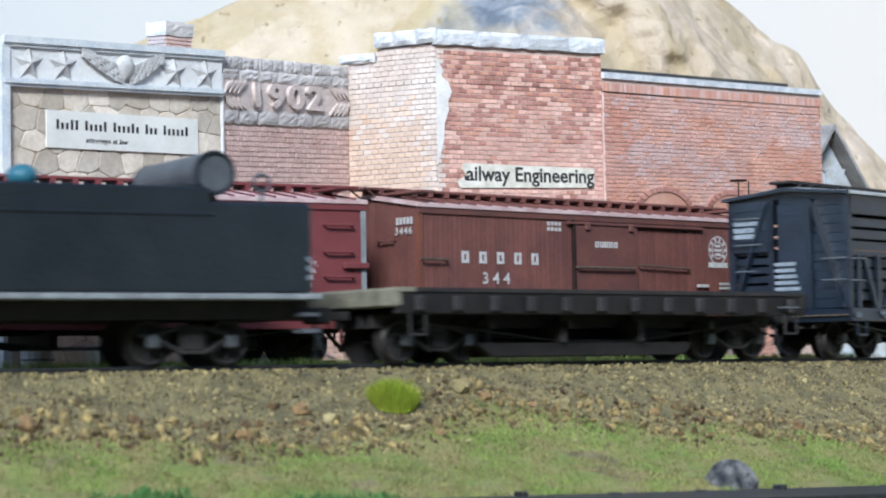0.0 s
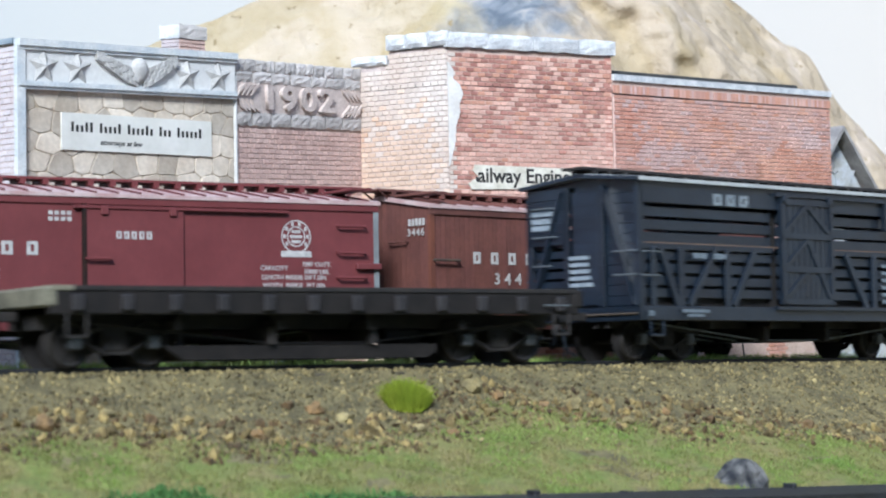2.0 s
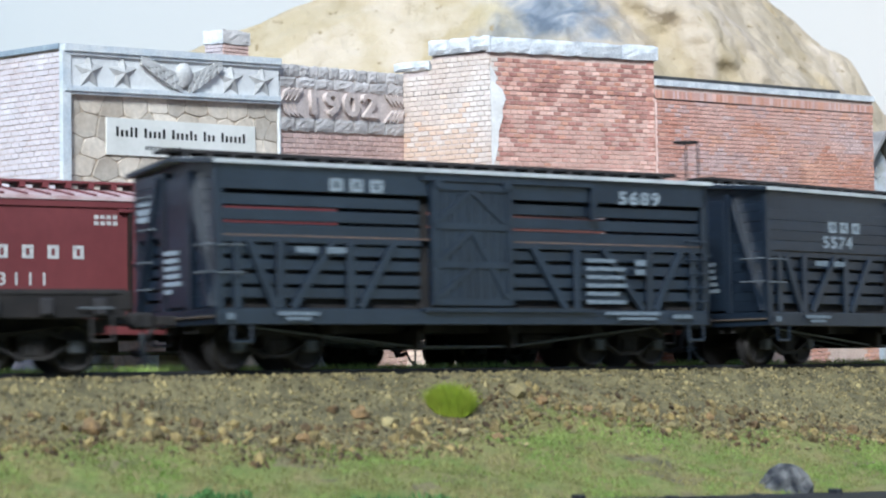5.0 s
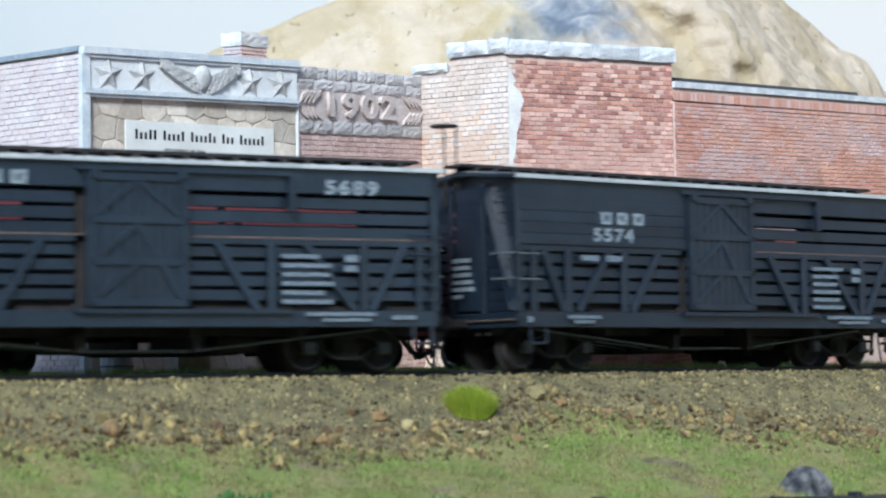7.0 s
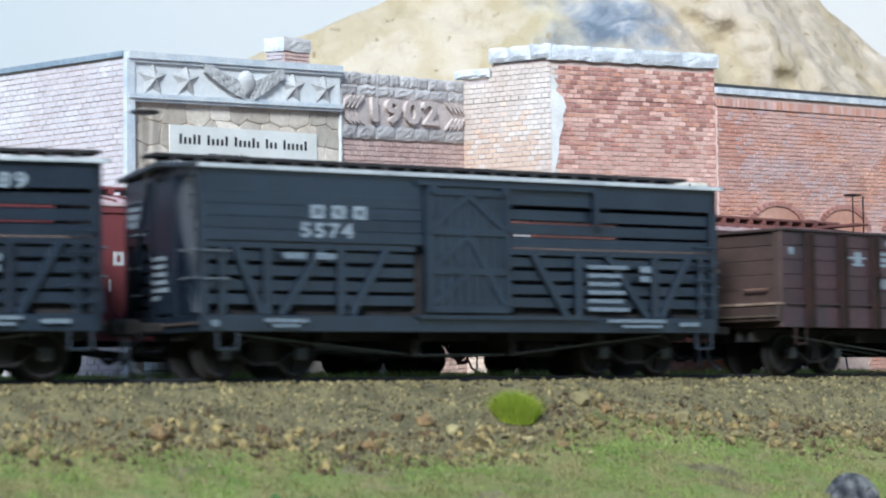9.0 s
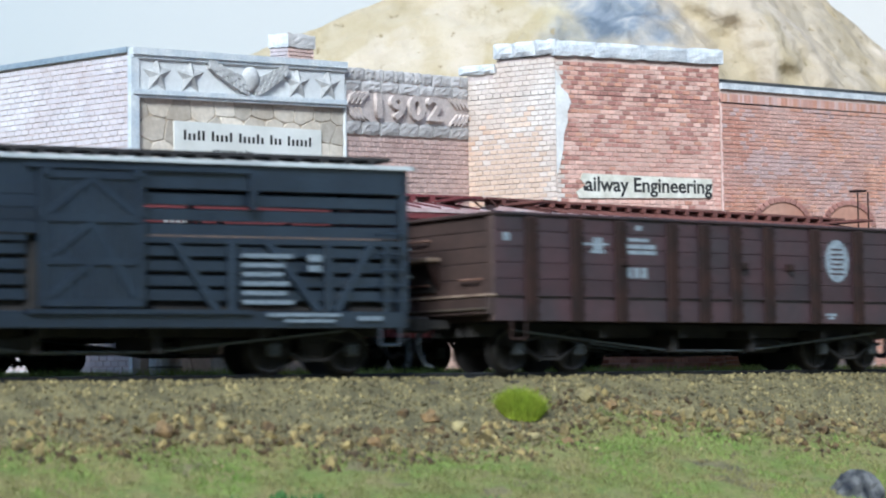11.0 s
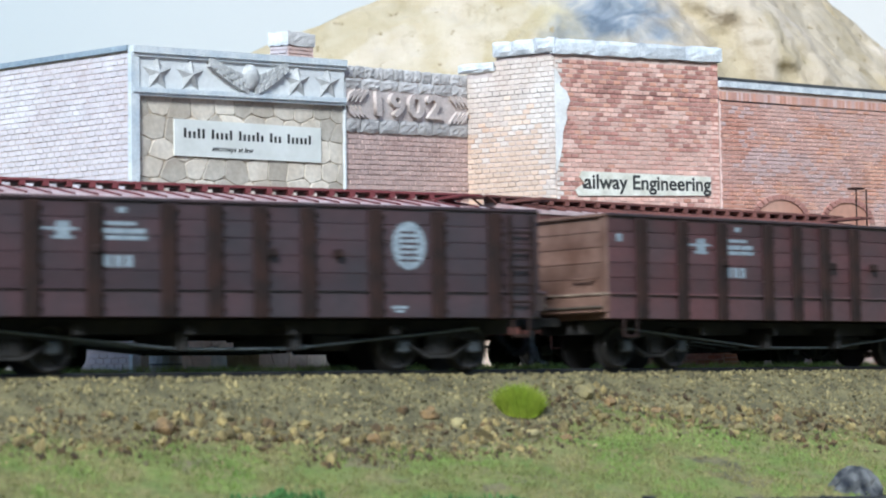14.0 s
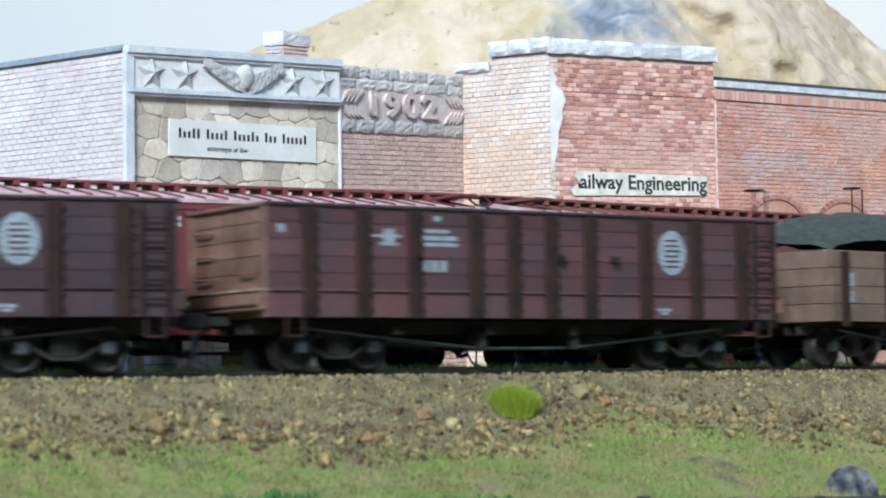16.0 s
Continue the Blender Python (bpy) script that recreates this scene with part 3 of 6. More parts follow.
def brickwork(wall, parent, z0, z1, length, course, materials, pick, seed, split=None, proud=0.17, u0=0.0, u1=None, top=None):
    """Courses of bricks in running bond; those inside `split` (u0, u1, z0, z1) become bricks of their own at the end of the file."""
    rng = random.Random(seed)
    u1 = wall.len if u1 is None else u1
    single, rest = [], {}
    z, row = z0, 0
    while z + course * 0.9 < z1:
        u = u0 - (length / 2 if row % 2 else 0)
        while u < u1:
            a, b = max(u, u0) + 0.06, min(u + length, u1) - 0.06
            if b - a > 0.4 and (top is None or z + course <= top((a + b) / 2)):
                m = pick(rng, (a + b) / 2, z)
                if m:
                    w = proud + rng.uniform(-0.08, 0.08)
                    q = (a, b, z + 0.09, z + course - 0.09, w)
                    if split and split[0] < a and b < split[1] and split[2] < z < split[3] and b - a > length - 0.2 and len(single) < 290:
                        single.append((q, m))
                    else:
                        rest.setdefault(m, []).append(q)
            u += length
        z += course
        row += 1
    for m, qs in rest.items():
        vs, fs = [], []
        for a, b, c, d, w in qs:
            k = len(vs)
            i = 0.07
            for u, ww, zz in ((a, 0, c), (b, 0, c), (b, 0, d), (a, 0, d), (a + i, w, c + i), (b - i, w, c + i), (b - i, w, d - i), (a + i, w, d - i)):
                vs.append(wall(u, ww, zz))
            fs += [(k + 4, k + 5, k + 6, k + 7), (k, k + 1, k + 5, k + 4), (k + 1, k + 2, k + 6, k + 5), (k + 2, k + 3, k + 7, k + 6), (k + 3, k, k + 4, k + 7)]
        me = bpy.data.meshes.new("brickwork")
        me.from_pydata(vs, [], fs)
        me.materials.append(M[m])
        ob = new("brickwork", me)
        ob.parent = parent
        ob["kind"] = "stuff"
    BRICKS.append((wall, parent, single, length, course))


def lay_single_bricks():
    for wall, parent, single, length, course in BRICKS:
        made = {}
        for (a, b, c, d, w), m in single:
            if m not in made:
                L, H, i = (length - 0.12) / 2, (course - 0.18) / 2, 0.07
                vs = [Vector(p) * MM for p in ((-L, -H, -0.2), (L, -H, -0.2), (L, H, -0.2), (-L, H, -0.2), (-L + i, -H + i, 0), (L - i, -H + i, 0), (L - i, H - i, 0), (-L + i, H - i, 0))]
                fs = [(4, 5, 6, 7), (0, 1, 5, 4), (1, 2, 6, 5), (2, 3, 7, 6), (3, 0, 4, 7)]
                me = bpy.data.meshes.new("brick")
                me.from_pydata(vs, [], fs)
                me.materials.append(M[m])
                made[m] = me
            ob = new("brick", made[m])
            ob.parent = parent
            ob.matrix_basis = wall.matrix((a + b) / 2, w, (c + d) / 2)


def stone_blocks(wall, parent, name, material, u0, u1, z0, z1, w, count, seed, bulge=0.35):
    """A row of rough stones, each its own part."""
    rng = random.Random(seed)
    cuts = [u0 + (u1 - u0) * (i + (rng.uniform(-0.15, 0.15) if 0 < i < count else 0)) / count for i in range(count + 1)]
    for a, b in zip(cuts, cuts[1:]):
        bm = B()
        n, m = 6, 4
        g = []
        for j in range(m + 1):
            row = []
            for i in range(n + 1):
                s, t = i / n, j / m
                e = min(s, 1 - s, t * 0.8, (1 - t) * 0.8)
                d = w + bulge * min(1, e * 5) + rng.uniform(-0.12, 0.12) * (e > 0)
                row.append(bm.verts.new(wall(a + 0.1 + (b - a - 0.2) * s, d, z0 + (z1 - z0) * t + (rng.uniform(-0.22, 0.22) if j in (0, m) else 0))))
            g.append(row)
        back = [bm.verts.new(wall(u, -0.8, z)) for u, z in ((a + 0.1, z0), (b - 0.1, z0), (b - 0.1, z1), (a + 0.1, z1))]
        for j in range(m):
            for i in range(n):
                bm.faces.new((g[j][i], g[j][i + 1], g[j + 1][i + 1], g[j + 1][i]))
        bm.faces.new([back[0], back[1]] + g[0][::-1])
        bm.faces.new([back[2], back[3]] + g[m])
        bm.faces.new([back[1], back[2]] + [g[j][n] for j in range(m, -1, -1)])
        bm.faces.new([back[3], back[0]] + [g[j][0] for j in range(m + 1)])
        part(name, bm, material, parent)


def cells(points, x0, x1, y0, y1):
    """Voronoi cells of points inside a rectangle."""
    out = []
    for i, p in enumerate(points):
        poly = [(x0, y0), (x1, y0), (x1, y1), (x0, y1)]
        for j, q in enumerate(points):
            if i == j or abs(p[0] - q[0]) + abs(p[1] - q[1]) > 40:
                continue
            mx, my, dx, dy = (p[0] + q[0]) / 2, (p[1] + q[1]) / 2, q[0] - p[0], q[1] - p[1]
            side_of = lambda c: (c[0] - mx) * dx + (c[1] - my) * dy
            nxt = []
            for a, b in zip(poly, poly[1:] + poly[:1]):
                sa, sb = side_of(a), side_of(b)
                if sa <= 0:
                    nxt.append(a)
                if sa * sb < 0:
                    t = sa / (sa - sb)
                    nxt.append((a[0] + t * (b[0] - a[0]), a[1] + t * (b[1] - a[1])))
            poly = nxt
            if len(poly) < 3:
                break
        if len(poly) >= 3:
            out.append(poly)
    return out


def roof_slab(parent, pts, z, material="tar", thick=1.0):
    bm = B()
    a = [bm.verts.new((x * MM, y * MM, z * MM)) for x, y in pts]
    b = [bm.verts.new((x * MM, y * MM, (z - thick) * MM)) for x, y in pts]
    bm.faces.new(a)
    bm.faces.new(b[::-1])
    for i in range(len(pts)):
        j = (i + 1) % len(pts)
        bm.faces.new((a[i], b[i], b[j], a[j]))
    return part("roof", bm, material, parent)


P_A = (92.9, 94.8)   # street corner of the stone building
P_B = (145.2, 118.5)
P_C = (184.6, 144.7)
P_E = (199.4, 126.4)
P_F = (244.6, 131.8)
P_G = (326.9, 164.0)


def star(bm, wall, u, z, r, w):
    pts = [(u + (r if i % 2 == 0 else r * 0.5) * math.sin(math.pi * i / 5), z + (r if i % 2 == 0 else r * 0.5) * math.cos(math.pi * i / 5)) for i in range(10)]
    rim = [bm.verts.new(wall(a, w, b)) for a, b in pts]
    mid = bm.verts.new(wall(u, w + 1.15, z))
    for i in range(10):
        bm.faces.new((rim[i], rim[(i + 1) % 10], mid))


def stone_building():
    house = thing("stone_building", "field stone shop front with grey star frieze and whitewashed brick side", "building")
    f = Wall(P_A, P_B, 2.6)
    L = f.len
    bm = B()
    f.slab(bm, 0, L, -2.5, 0, -1.2, 66)
    part("wall_front", bm, "mortar_dark", house)
    rng = random.Random(12)
    pts = []
    for j in range(13):
        for i in range(11):
            pts.append(((i + 0.5 + rng.uniform(-0.34, 0.34) + 0.5 * (j % 2)) * L / 10.8, (0.5 + j + rng.uniform(-0.26, 0.26)) * 57 / 13 * 1.45))
    for poly in cells(pts, 0.2, L - 0.2, -1, 57.2 * 1.45):
        poly = [(a, b / 1.45) for a, b in poly]
        cx, cy = sum(p[0] for p in poly) / len(poly), sum(p[1] for p in poly) / len(poly)
        bm = B()
        loops = []
        for k, w in ((0.978, 0.0), (0.965, 0.16), (0.90, 0.24)):
            loop = []
            for i, p in enumerate(poly):
                q = poly[(i + 1) % len(poly)]
                for t in (0.12, 0.5, 0.88):
                    x, y = p[0] + (q[0] - p[0]) * t, p[1] + (q[1] - p[1]) * t
                    d = 0.12 * noise.noise((x * 1.3, y * 1.3, 0))
                    loop.append(bm.verts.new(f(cx + (x - cx) * (k + d * 0.4), w + d, cy + (y - cy) * (k + d * 0.4))))
            loops.append(loop)
        for a, b in zip(loops, loops[1:]):
            for i in range(len(a)):
                bm.faces.new((a[i], a[(i + 1) % len(a)], b[(i + 1) % len(a)], b[i]))
        bm.faces.new(loops[-1])
        part("stone", bm, "field_stone", house)
    # frieze: panel, mouldings, stars, winged medallion
    bm = B()
    f = Wall(P_A, P_B, 2.45)
    f.a.z = -0.65
    f.slab(bm, -0.4, L - 0.4, 0, 1.0, 58.2, 66.0)
    frieze = part("frieze", bm, "frieze", house, "painted grey white frieze panel")
    bm = B()
    f.slab(bm, -0.8, L - 0.2, 0, 1.9, 65.6, 67.0)
    f.slab(bm, -0.8, L - 0.2, 0, 1.5, 64.9, 65.6)
    part("top_moulding", bm, "frieze_edge", frieze)
    bm = B()
    f.slab(bm, -0.6, L - 0.3, 0, 1.7, 57.6, 58.6)
    f.slab(bm, -0.4, L - 0.4, 0, 1.3, 57.0, 57.6)
    part("lower_moulding", bm, "frieze_edge", frieze)
    bm = B()
    f.slab(bm, -1.0, 1.0, 0.2, 1.4, -1.2, 66.0)
    part("corner_strip", bm, "frieze_edge", house, "blue-grey painted corner strip")
    for u in (5.7, 14.2, 43.2, 52.0):
        bm = B()
        star(bm, f, u, 61.7, 3.9, 1.0)
        part("star", bm, "ornament", frieze)
    c = 30.2
    for sgn, reach in ((-1, 10.6), (1, 9.0)):
        bm = B()
        for i in range(10):
            t0, t1 = i / 10, (i + 1.12) / 10
            for r in range(4):
                a0 = (c + sgn * (0.8 + reach * t0), 58.8 + 5.2 * t0 ** 1.25 + r * 1.0 * (1 - 0.5 * t0))
                a1 = (c + sgn * (0.8 + reach * t1), 58.8 + 5.2 * t1 ** 1.25 + r * 1.0 * (1 - 0.5 * t1))
                q = [(a0[0], a0[1] - 0.45), (a1[0], a1[1] - 0.45), (a1[0], a1[1] + 0.5), (a0[0], a0[1] + 0.5)]
                f.poly(bm, q if sgn > 0 else q[::-1], 0.9, 1.8 - 0.12 * r + 0.3 * ((i + r) % 2))
        part("wing", bm, "ornament", frieze)
    bm = B()
    for v in bmesh.ops.create_icosphere(bm, subdivisions=3, radius=1.0)["verts"]:
        p = v.co.copy()
        v.co = f(c + p.x * 2.2, 1.0 + p.z * 1.6, 61.9 + p.y * 2.9)
    part("medallion", bm, "ornament", frieze, "plain grey oval boss", smooth=True)
    # brick side
    far = (P_A[0] - 62 * math.cos(radians(58)) * 1.25, P_A[1] + 62 * math.sin(radians(58)) * 1.25)
    s = Wall(far, P_A)
    bm = B()
    s.slab(bm, 0, s.len - 0.5, -2.5, 0, -1.2, 65.5)
    part("wall_side", bm, "mortar_pale", house)
    brickwork(s, house, -1.0, 65.4, 2.2, 1.16, None, lambda r, u, z: "brick_white", 3, (s.len - 52, s.len - 2, 40, 52))
    bm = B()
    s.slab(bm, -0.5, s.len - 0.5, -2.8, 0.8, 65.5, 66.6)
    part("side_coping", bm, "slate_trim", house, "thin slate blue roof edge")
    roof_slab(house, [P_A, P_B, (P_B[0] - 30, P_B[1] + 60), (far[0] + 4, far[1] + 4)], 62)
    return house


def chimney():
    ch = thing("chimney", "short brick chimney with a stone cap, coloured lighter on its sunward side", "chimney")
    w = Wall((142.0, 149.7), (148.9, 152.0))
    ws = Wall((138.6, 152.9), (142.0, 149.7))
    bm = B()
    w.slab(bm, 0.2, w.len, -7, -0.1, 55, 79)
    part("chimney_shaft", bm, "brick_dust", ch)
    brickwork(w, ch, 66, 77, 2.2, 0.9, None, lambda r, u, z: "brick_dust", 5)
    # Left side and its cap stone take paler materials, as the light falls there.
    bm = B()
    ws.slab(bm, 0, ws.len - 0.2, -5, -0.1, 55, 79)
    part("chimney_side", bm, "brick_white", ch)
    brickwork(ws, ch, 66, 77, 2.2, 0.9, None, lambda r, u, z: "brick_white", 6)
    stone_blocks(w, ch, "cap_stone", "grey_stone", -0.3, w.len + 0.4, 77, 80.2, 0.35, 1, 8, 0.15)
    stone_blocks(ws, ch, "cap_stone", "cap_stone", -0.4, ws.len + 0.3, 77, 80.1, 0.35, 1, 9, 0.15)
    bm = B()
    w.slab(bm, -0.2, w.len + 0.3, -7.4, 0.2, 77.2, 80.0)
    part("cap_core", bm, "cap_stone", ch)
    return ch


def dated_building():
    house = thing("dated_building", "dusty rose brick front with grey stone bands and a raised year", "building")
    f = Wall(P_B, P_C, 2.6)
    L = f.len
    bm = B()
    f.slab(bm, 0, L, -2.5, 0, -1.2, 67)
    part("wall_front", bm, "mortar", house)
    brickwork(f, house, -1.0, 53.2, 2.2, 1.12, None, lambda r, u, z: "brick_dust", 21, (1, L - 1, 32, 50))
    bm = B()
    f.slab(bm, 0.2, L - 0.2, 0, 0.25, 56.2, 63.2)
    part("date_panel", bm, "panel_stone", house)
    stone_blocks(f, house, "band_stone", "grey_stone", 0.3, L - 0.3, 53.3, 56.2, 0.4, 7, 31, 0.22)
    stone_blocks(f, house, "band_stone", "grey_stone", 0.3, L - 0.3, 62.9, 65.2, 0.4, 7, 32, 0.22)
    stone_blocks(f, house, "coping_stone", "grey_stone", 0.0, L, 65.4, 67.9, 0.3, 13, 33, 0.18)
    letters("year", "1902", 5.2, f.matrix(22.4, 0.3, 59.5), "panel_stone", house, 1.62, 1.18, deep=0.8)
    for sgn, c in ((1, 5.2), (-1, L - 5.2)):
        bm = B()
        for k in range(4):
            for up in (-1, 1):
                u0 = c - sgn * (4.6 - 1.5 * k)
                q = [(u0, 59.5 + up * 0.4), (u0 + sgn * 2.6, 59.5 + up * 2.4), (u0 + sgn * 3.1, 59.5 + up * 3.3), (u0 + sgn * 0.9, 59.5 + up * 2.2)]
                f.poly(bm, q, 0.2, 0.9)
        part("leaf_spray", bm, "panel_stone", house)
    bm = B()
    f.slab(bm, -0.2, 0.3, 0, 0.7, -1.2, 64)
    part("drain_strip", bm, "frieze", house)
    roof_slab(house, [P_B, P_C, (P_C[0] - 26, P_C[1] + 50), (P_B[0] - 26, P_B[1] + 50)], 63)
    return house


def corner_building():
    house = thing("corner_building", "tall pink brick building with a buff side and grey stone coping", "building")
    f, s = Wall(P_E, P_F, 0.4), Wall(P_C, P_E)
    L = f.len
    bm = B()
    f.slab(bm, 0, L, -2.5, 0, -1.2, 73.8)
    part("wall_front", bm, "mortar", house)
    bm = B()
    s.slab(bm, 0, s.len - 0.4, -2.5, 0, -1.2, 71.0)
    s.slab(bm, 8.0, s.len - 0.4, -2.5, 0, 71.0, 74.0)
    part("wall_side", bm, "mortar_pale", house)

    def front(r, u, z):
        if u < 1.2 + 1.2 * abs(fbm(z / 7, 3)):
            return "brick_cream"
        dark = 0.20 + 0.85 * fbm(u / 10, z / 5, 4) + 0.35 * min(1, max(0, (z - 48) / 12)) - 0.3 * min(1, max(0, (u - 22) / 12)) * (z < 56)
        return r.choice(("brick_red", "brick_red", "brick_rust")) if r.random() < dark else r.choice(("brick_pink", "brick_pink", "brick_pink", "brick_long"))

    brickwork(f, house, -1.0, 73.6, 2.0, 1.10, None, front, 41, (6, L - 3, 47, 58))
    # Whitewash turns cream with height: the glare on the upper wall is in the colour.
    brickwork(s, house, -1.0, 73.6, 2.0, 1.2, None, lambda r, u, z: "brick_buff" if r.random() < 1.2 - max(0, (z - 46) / 16) - max(0, (u - s.len + 7) / 7) + 0.3 * fbm(u / 6, z / 6) else "brick_cream", 42, (1, s.len - 1, 40, 56),
              top=lambda u: 71.0 if u < 8.0 else 74.0)
    bm = B()
    f.poly(bm, [(-0.1, 70.5), (1.4, 68.5), (1.2, 66.5), (3.0, 65.2), (3.9, 63.0), (2.9, 60.8), (3.0, 58.6), (1.8, 55.5), (1.6, 52.0), (0.6, 48.0), (-0.1, 46.0)], 0, 0.34)
    part("plaster_patch", bm, "plaster", house, "white plaster patch at the corner")
    stone_blocks(f, house, "coping_stone", "cap_stone", -0.9, L + 0.9, 73.9, 77.3, 0.9, 4, 44, 0.3)
    stone_blocks(s, house, "coping_stone", "cap_stone", 7.6, s.len + 0.8, 74.4, 77.6, 1.0, 3, 45, 0.5)
    stone_blocks(s, house, "coping_stone", "cap_stone", -2.0, 7.8, 71.2, 73.1, 0.8, 1, 46, 0.4)
    bm = B()
    f.slab(bm, -0.6, L + 0.6, -2.8, 0.8, 74.2, 76.9)
    s.slab(bm, 8, s.len, -2.8, 0.8, 74.2, 77.0)
    part("coping_core", bm, "cap_stone", house)
    bm = B()
    g = Wall(P_F, (P_F[0] - 6, P_F[1] + 40))
    g.slab(bm, 0, 40, -2, 0, 40, 73.8)
    part("wall_back_side", bm, "brick_red", house)
    roof_slab(house, [P_C, P_E, P_F, (P_F[0] - 5, P_F[1] + 45), (P_C[0] - 5, P_C[1] + 25)], 66)
    return house


def long_building():
    house = thing("long_building", "long low red brick building with arched openings and a pale coping", "building")
    f = Wall(P_F, P_G, 2.6)
    L = f.len
    bm = B()
    f.slab(bm, 0.2, L, -2.5, 0, -1.2, 68.4)
    part("wall_front", bm, "mortar", house)
    arches = [(22.5, 9.6), (49.0, 9.0), (74.5, 8.0)]

    def pick(r, u, z):
        for c, w in arches:
            if abs(u - c) < w and z < 35.7 + math.sqrt(max(0, w * w - (u - c) ** 2)) * 0.6:
                return None
        h = fbm(u / 17, z / 11, 33) + 0.25 * r.uniform(-1, 1)
        return "brick_rust" if h > 0.28 else "brick_haze" if h < -0.3 else "brick_long"

    brickwork(f, house, -1.0, 65.2, 2.3, 1.0, None, pick, 51, (2, 60, 44, 50), u0=0.3)
    u, rs = 0.4, random.Random(53)
    while u < L - 0.4:  # soldier course
        part("brick", f.slab(B(), u, u + 0.62, 0, 0.34, 65.3, 67.3), rs.choice(("brick_long", "brick_long", "brick_haze", "brick_rust")), house)
        u += 0.78
    for c, w in arches:
        bm = B()
        for i in range(15):
            a = math.pi * (i + 0.5) / 15
            r0, r1 = w, w + 1.9
            q = []
            for r, d in ((r0, -0.09), (r1, -0.085), (r1, 0.085), (r0, 0.09)):
                q.append((c + r * math.cos(a + d), 35.7 + 0.6 * r * math.sin(a + d)))
            f.poly(bm, q, 0, 0.4)
        part("brick_arch", bm, "brick_red", house)
        bm = B()
        f.poly(bm, [(c + w * math.cos(math.pi * i / 12), 35.7 + 0.6 * w * math.sin(math.pi * i / 12)) for i in range(13)] + [(c - w, 10), (c + w, 10)], 0.02, 0.06)
        part("window_panel", bm, "brick_rust", house)
    bm = B()
    f.slab(bm, 0.3, L + 0.4, -2.6, 0.6, 68.4, 69.9)
    part("coping", bm, "cap_stone", house)
    bm = B()
    f.slab(bm, 1, L * 0.88, -5.5, -2.6, 69.5, 71.3)
    part("roof_edge", bm, "tar", house)
    bm = B()
    f.slab(bm, 0.35, 0.8, 0, 0.2, 33, 65)
    part("pilaster", bm, "brick_dust", house)
    roof_slab(house, [P_F, P_G, (P_G[0] - 12, P_G[1] + 45), (P_F[0] - 5, P_F[1] + 45)], 66)
    g = Wall(P_G, (P_G[0] - 14, P_G[1] + 44))
    bm = B()
    g.slab(bm, 0, g.len, -2.5, 0, -1, 70)
    part("wall_end", bm, "brick_red", house)
    return house


def shed():
    sh = thing("shed", "small shed with grey board roof and pale rubble gable", "shed")
    f = Wall((336, 195), (384, 207))
    bm = B()
    f.poly(bm, [(-8, -1), (38, -1), (38, 34), (14.5, 65), (-8, 40)], -30, 0)
    part("gable_wall", bm, "shed_wall", sh)
    rg = random.Random(9)
    pts = [(rg.uniform(-8, 38), rg.uniform(20, 62)) for _ in range(60)]
    for poly in cells(pts, -8, 37, 18, 62):
        cx, cy = sum(a for a, _ in poly) / len(poly), sum(b for _, b in poly) / len(poly)
        if cy > 63 - 1.32 * abs(cx - 14.5) - 3:
            continue
        bm = B()
        f.poly(bm, [(cx + (a - cx) * 0.92, cy + (b - cy) * 0.92) for a, b in poly], 0, 0.5)
        part("stone", bm, "shed_wall", sh)
    for sgn, tip in ((1, (48.0, 22.5)), (-1, (-19.0, 22.5))):
        for k in range(5):
            w0 = 4.5 - 7.6 * k
            bm = B()
            v = []
            for w in (w0, w0 - 7.3):
                for t in (0.0, 1.5):
                    v.append(bm.verts.new(f(14.5, w, 66.0 + t)))
                    v.append(bm.verts.new(f(tip[0], w, tip[1] + t)))
            for c in ((0, 1, 3, 2), (4, 6, 7, 5), (0, 4, 5, 1), (2, 3, 7, 6), (0, 2, 6, 4), (1, 5, 7, 3)):
                bm.faces.new([v[i] for i in c])
            part("roof_board", bm, "shed_wood", sh)
    return sh


stone_building()
chimney()
dated_building()
corner_building()
long_building()
shed()

# signs
fB = Wall(P_A, P_B, 1.4)
sg = thing("law_office_sign", "white card sign with black lettering on the stone front", "sign")
bm = B()
fB.slab(bm, 10.4, 50.4, 0.2, 0.6, 44.6, 52.2)
part("board", bm, "sign_paper", sg)
u = 12.8
rng = random.Random(2)
for word in (5, 5, 6, 3, 6):
    for k in range(word):
        tall = 2.0 if (k == 0 or rng.random() < 0.35) else 1.35
        part("name_bar", fB.slab(B(), u, u + 0.62, 0.58, 0.66, 48.4, 48.4 + tall), "black_ink", sg)
        u += 1.2
    u += 1.3
letters("lettering", "attorneys at law", 1.05, fB.matrix(25.6, 0.6, 46.4), "black_ink", sg, 1.12, slant=0.3)
fE = Wall(P_E, P_F, 0.4)
sg = thing("painted_sign", "worn white painted sign reading Railway Engineering, torn at one end", "sign")
bm = B()
fE.poly(bm, [(5.6, 40.8), (42.6, 41.5), (42.6, 46.0), (6.6, 46.6), (6.0, 45.2), (7.4, 43.8), (4.8, 42.2)], 0.15, 0.5)
part("board", bm, "sign_worn", sg)
letters("lettering", "ailway Engineering", 3.35, fE.matrix(24.9, 0.5, 44.0), "black_ink", sg, 1.0, bold=0.022)
part("letter_remnant", fE.poly(B(), [(6.9, 42.5), (8.2, 42.5), (7.6, 43.6), (6.6, 43.7)], 0.5, 0.56), "black_ink", sg, "torn foot of a lost letter")
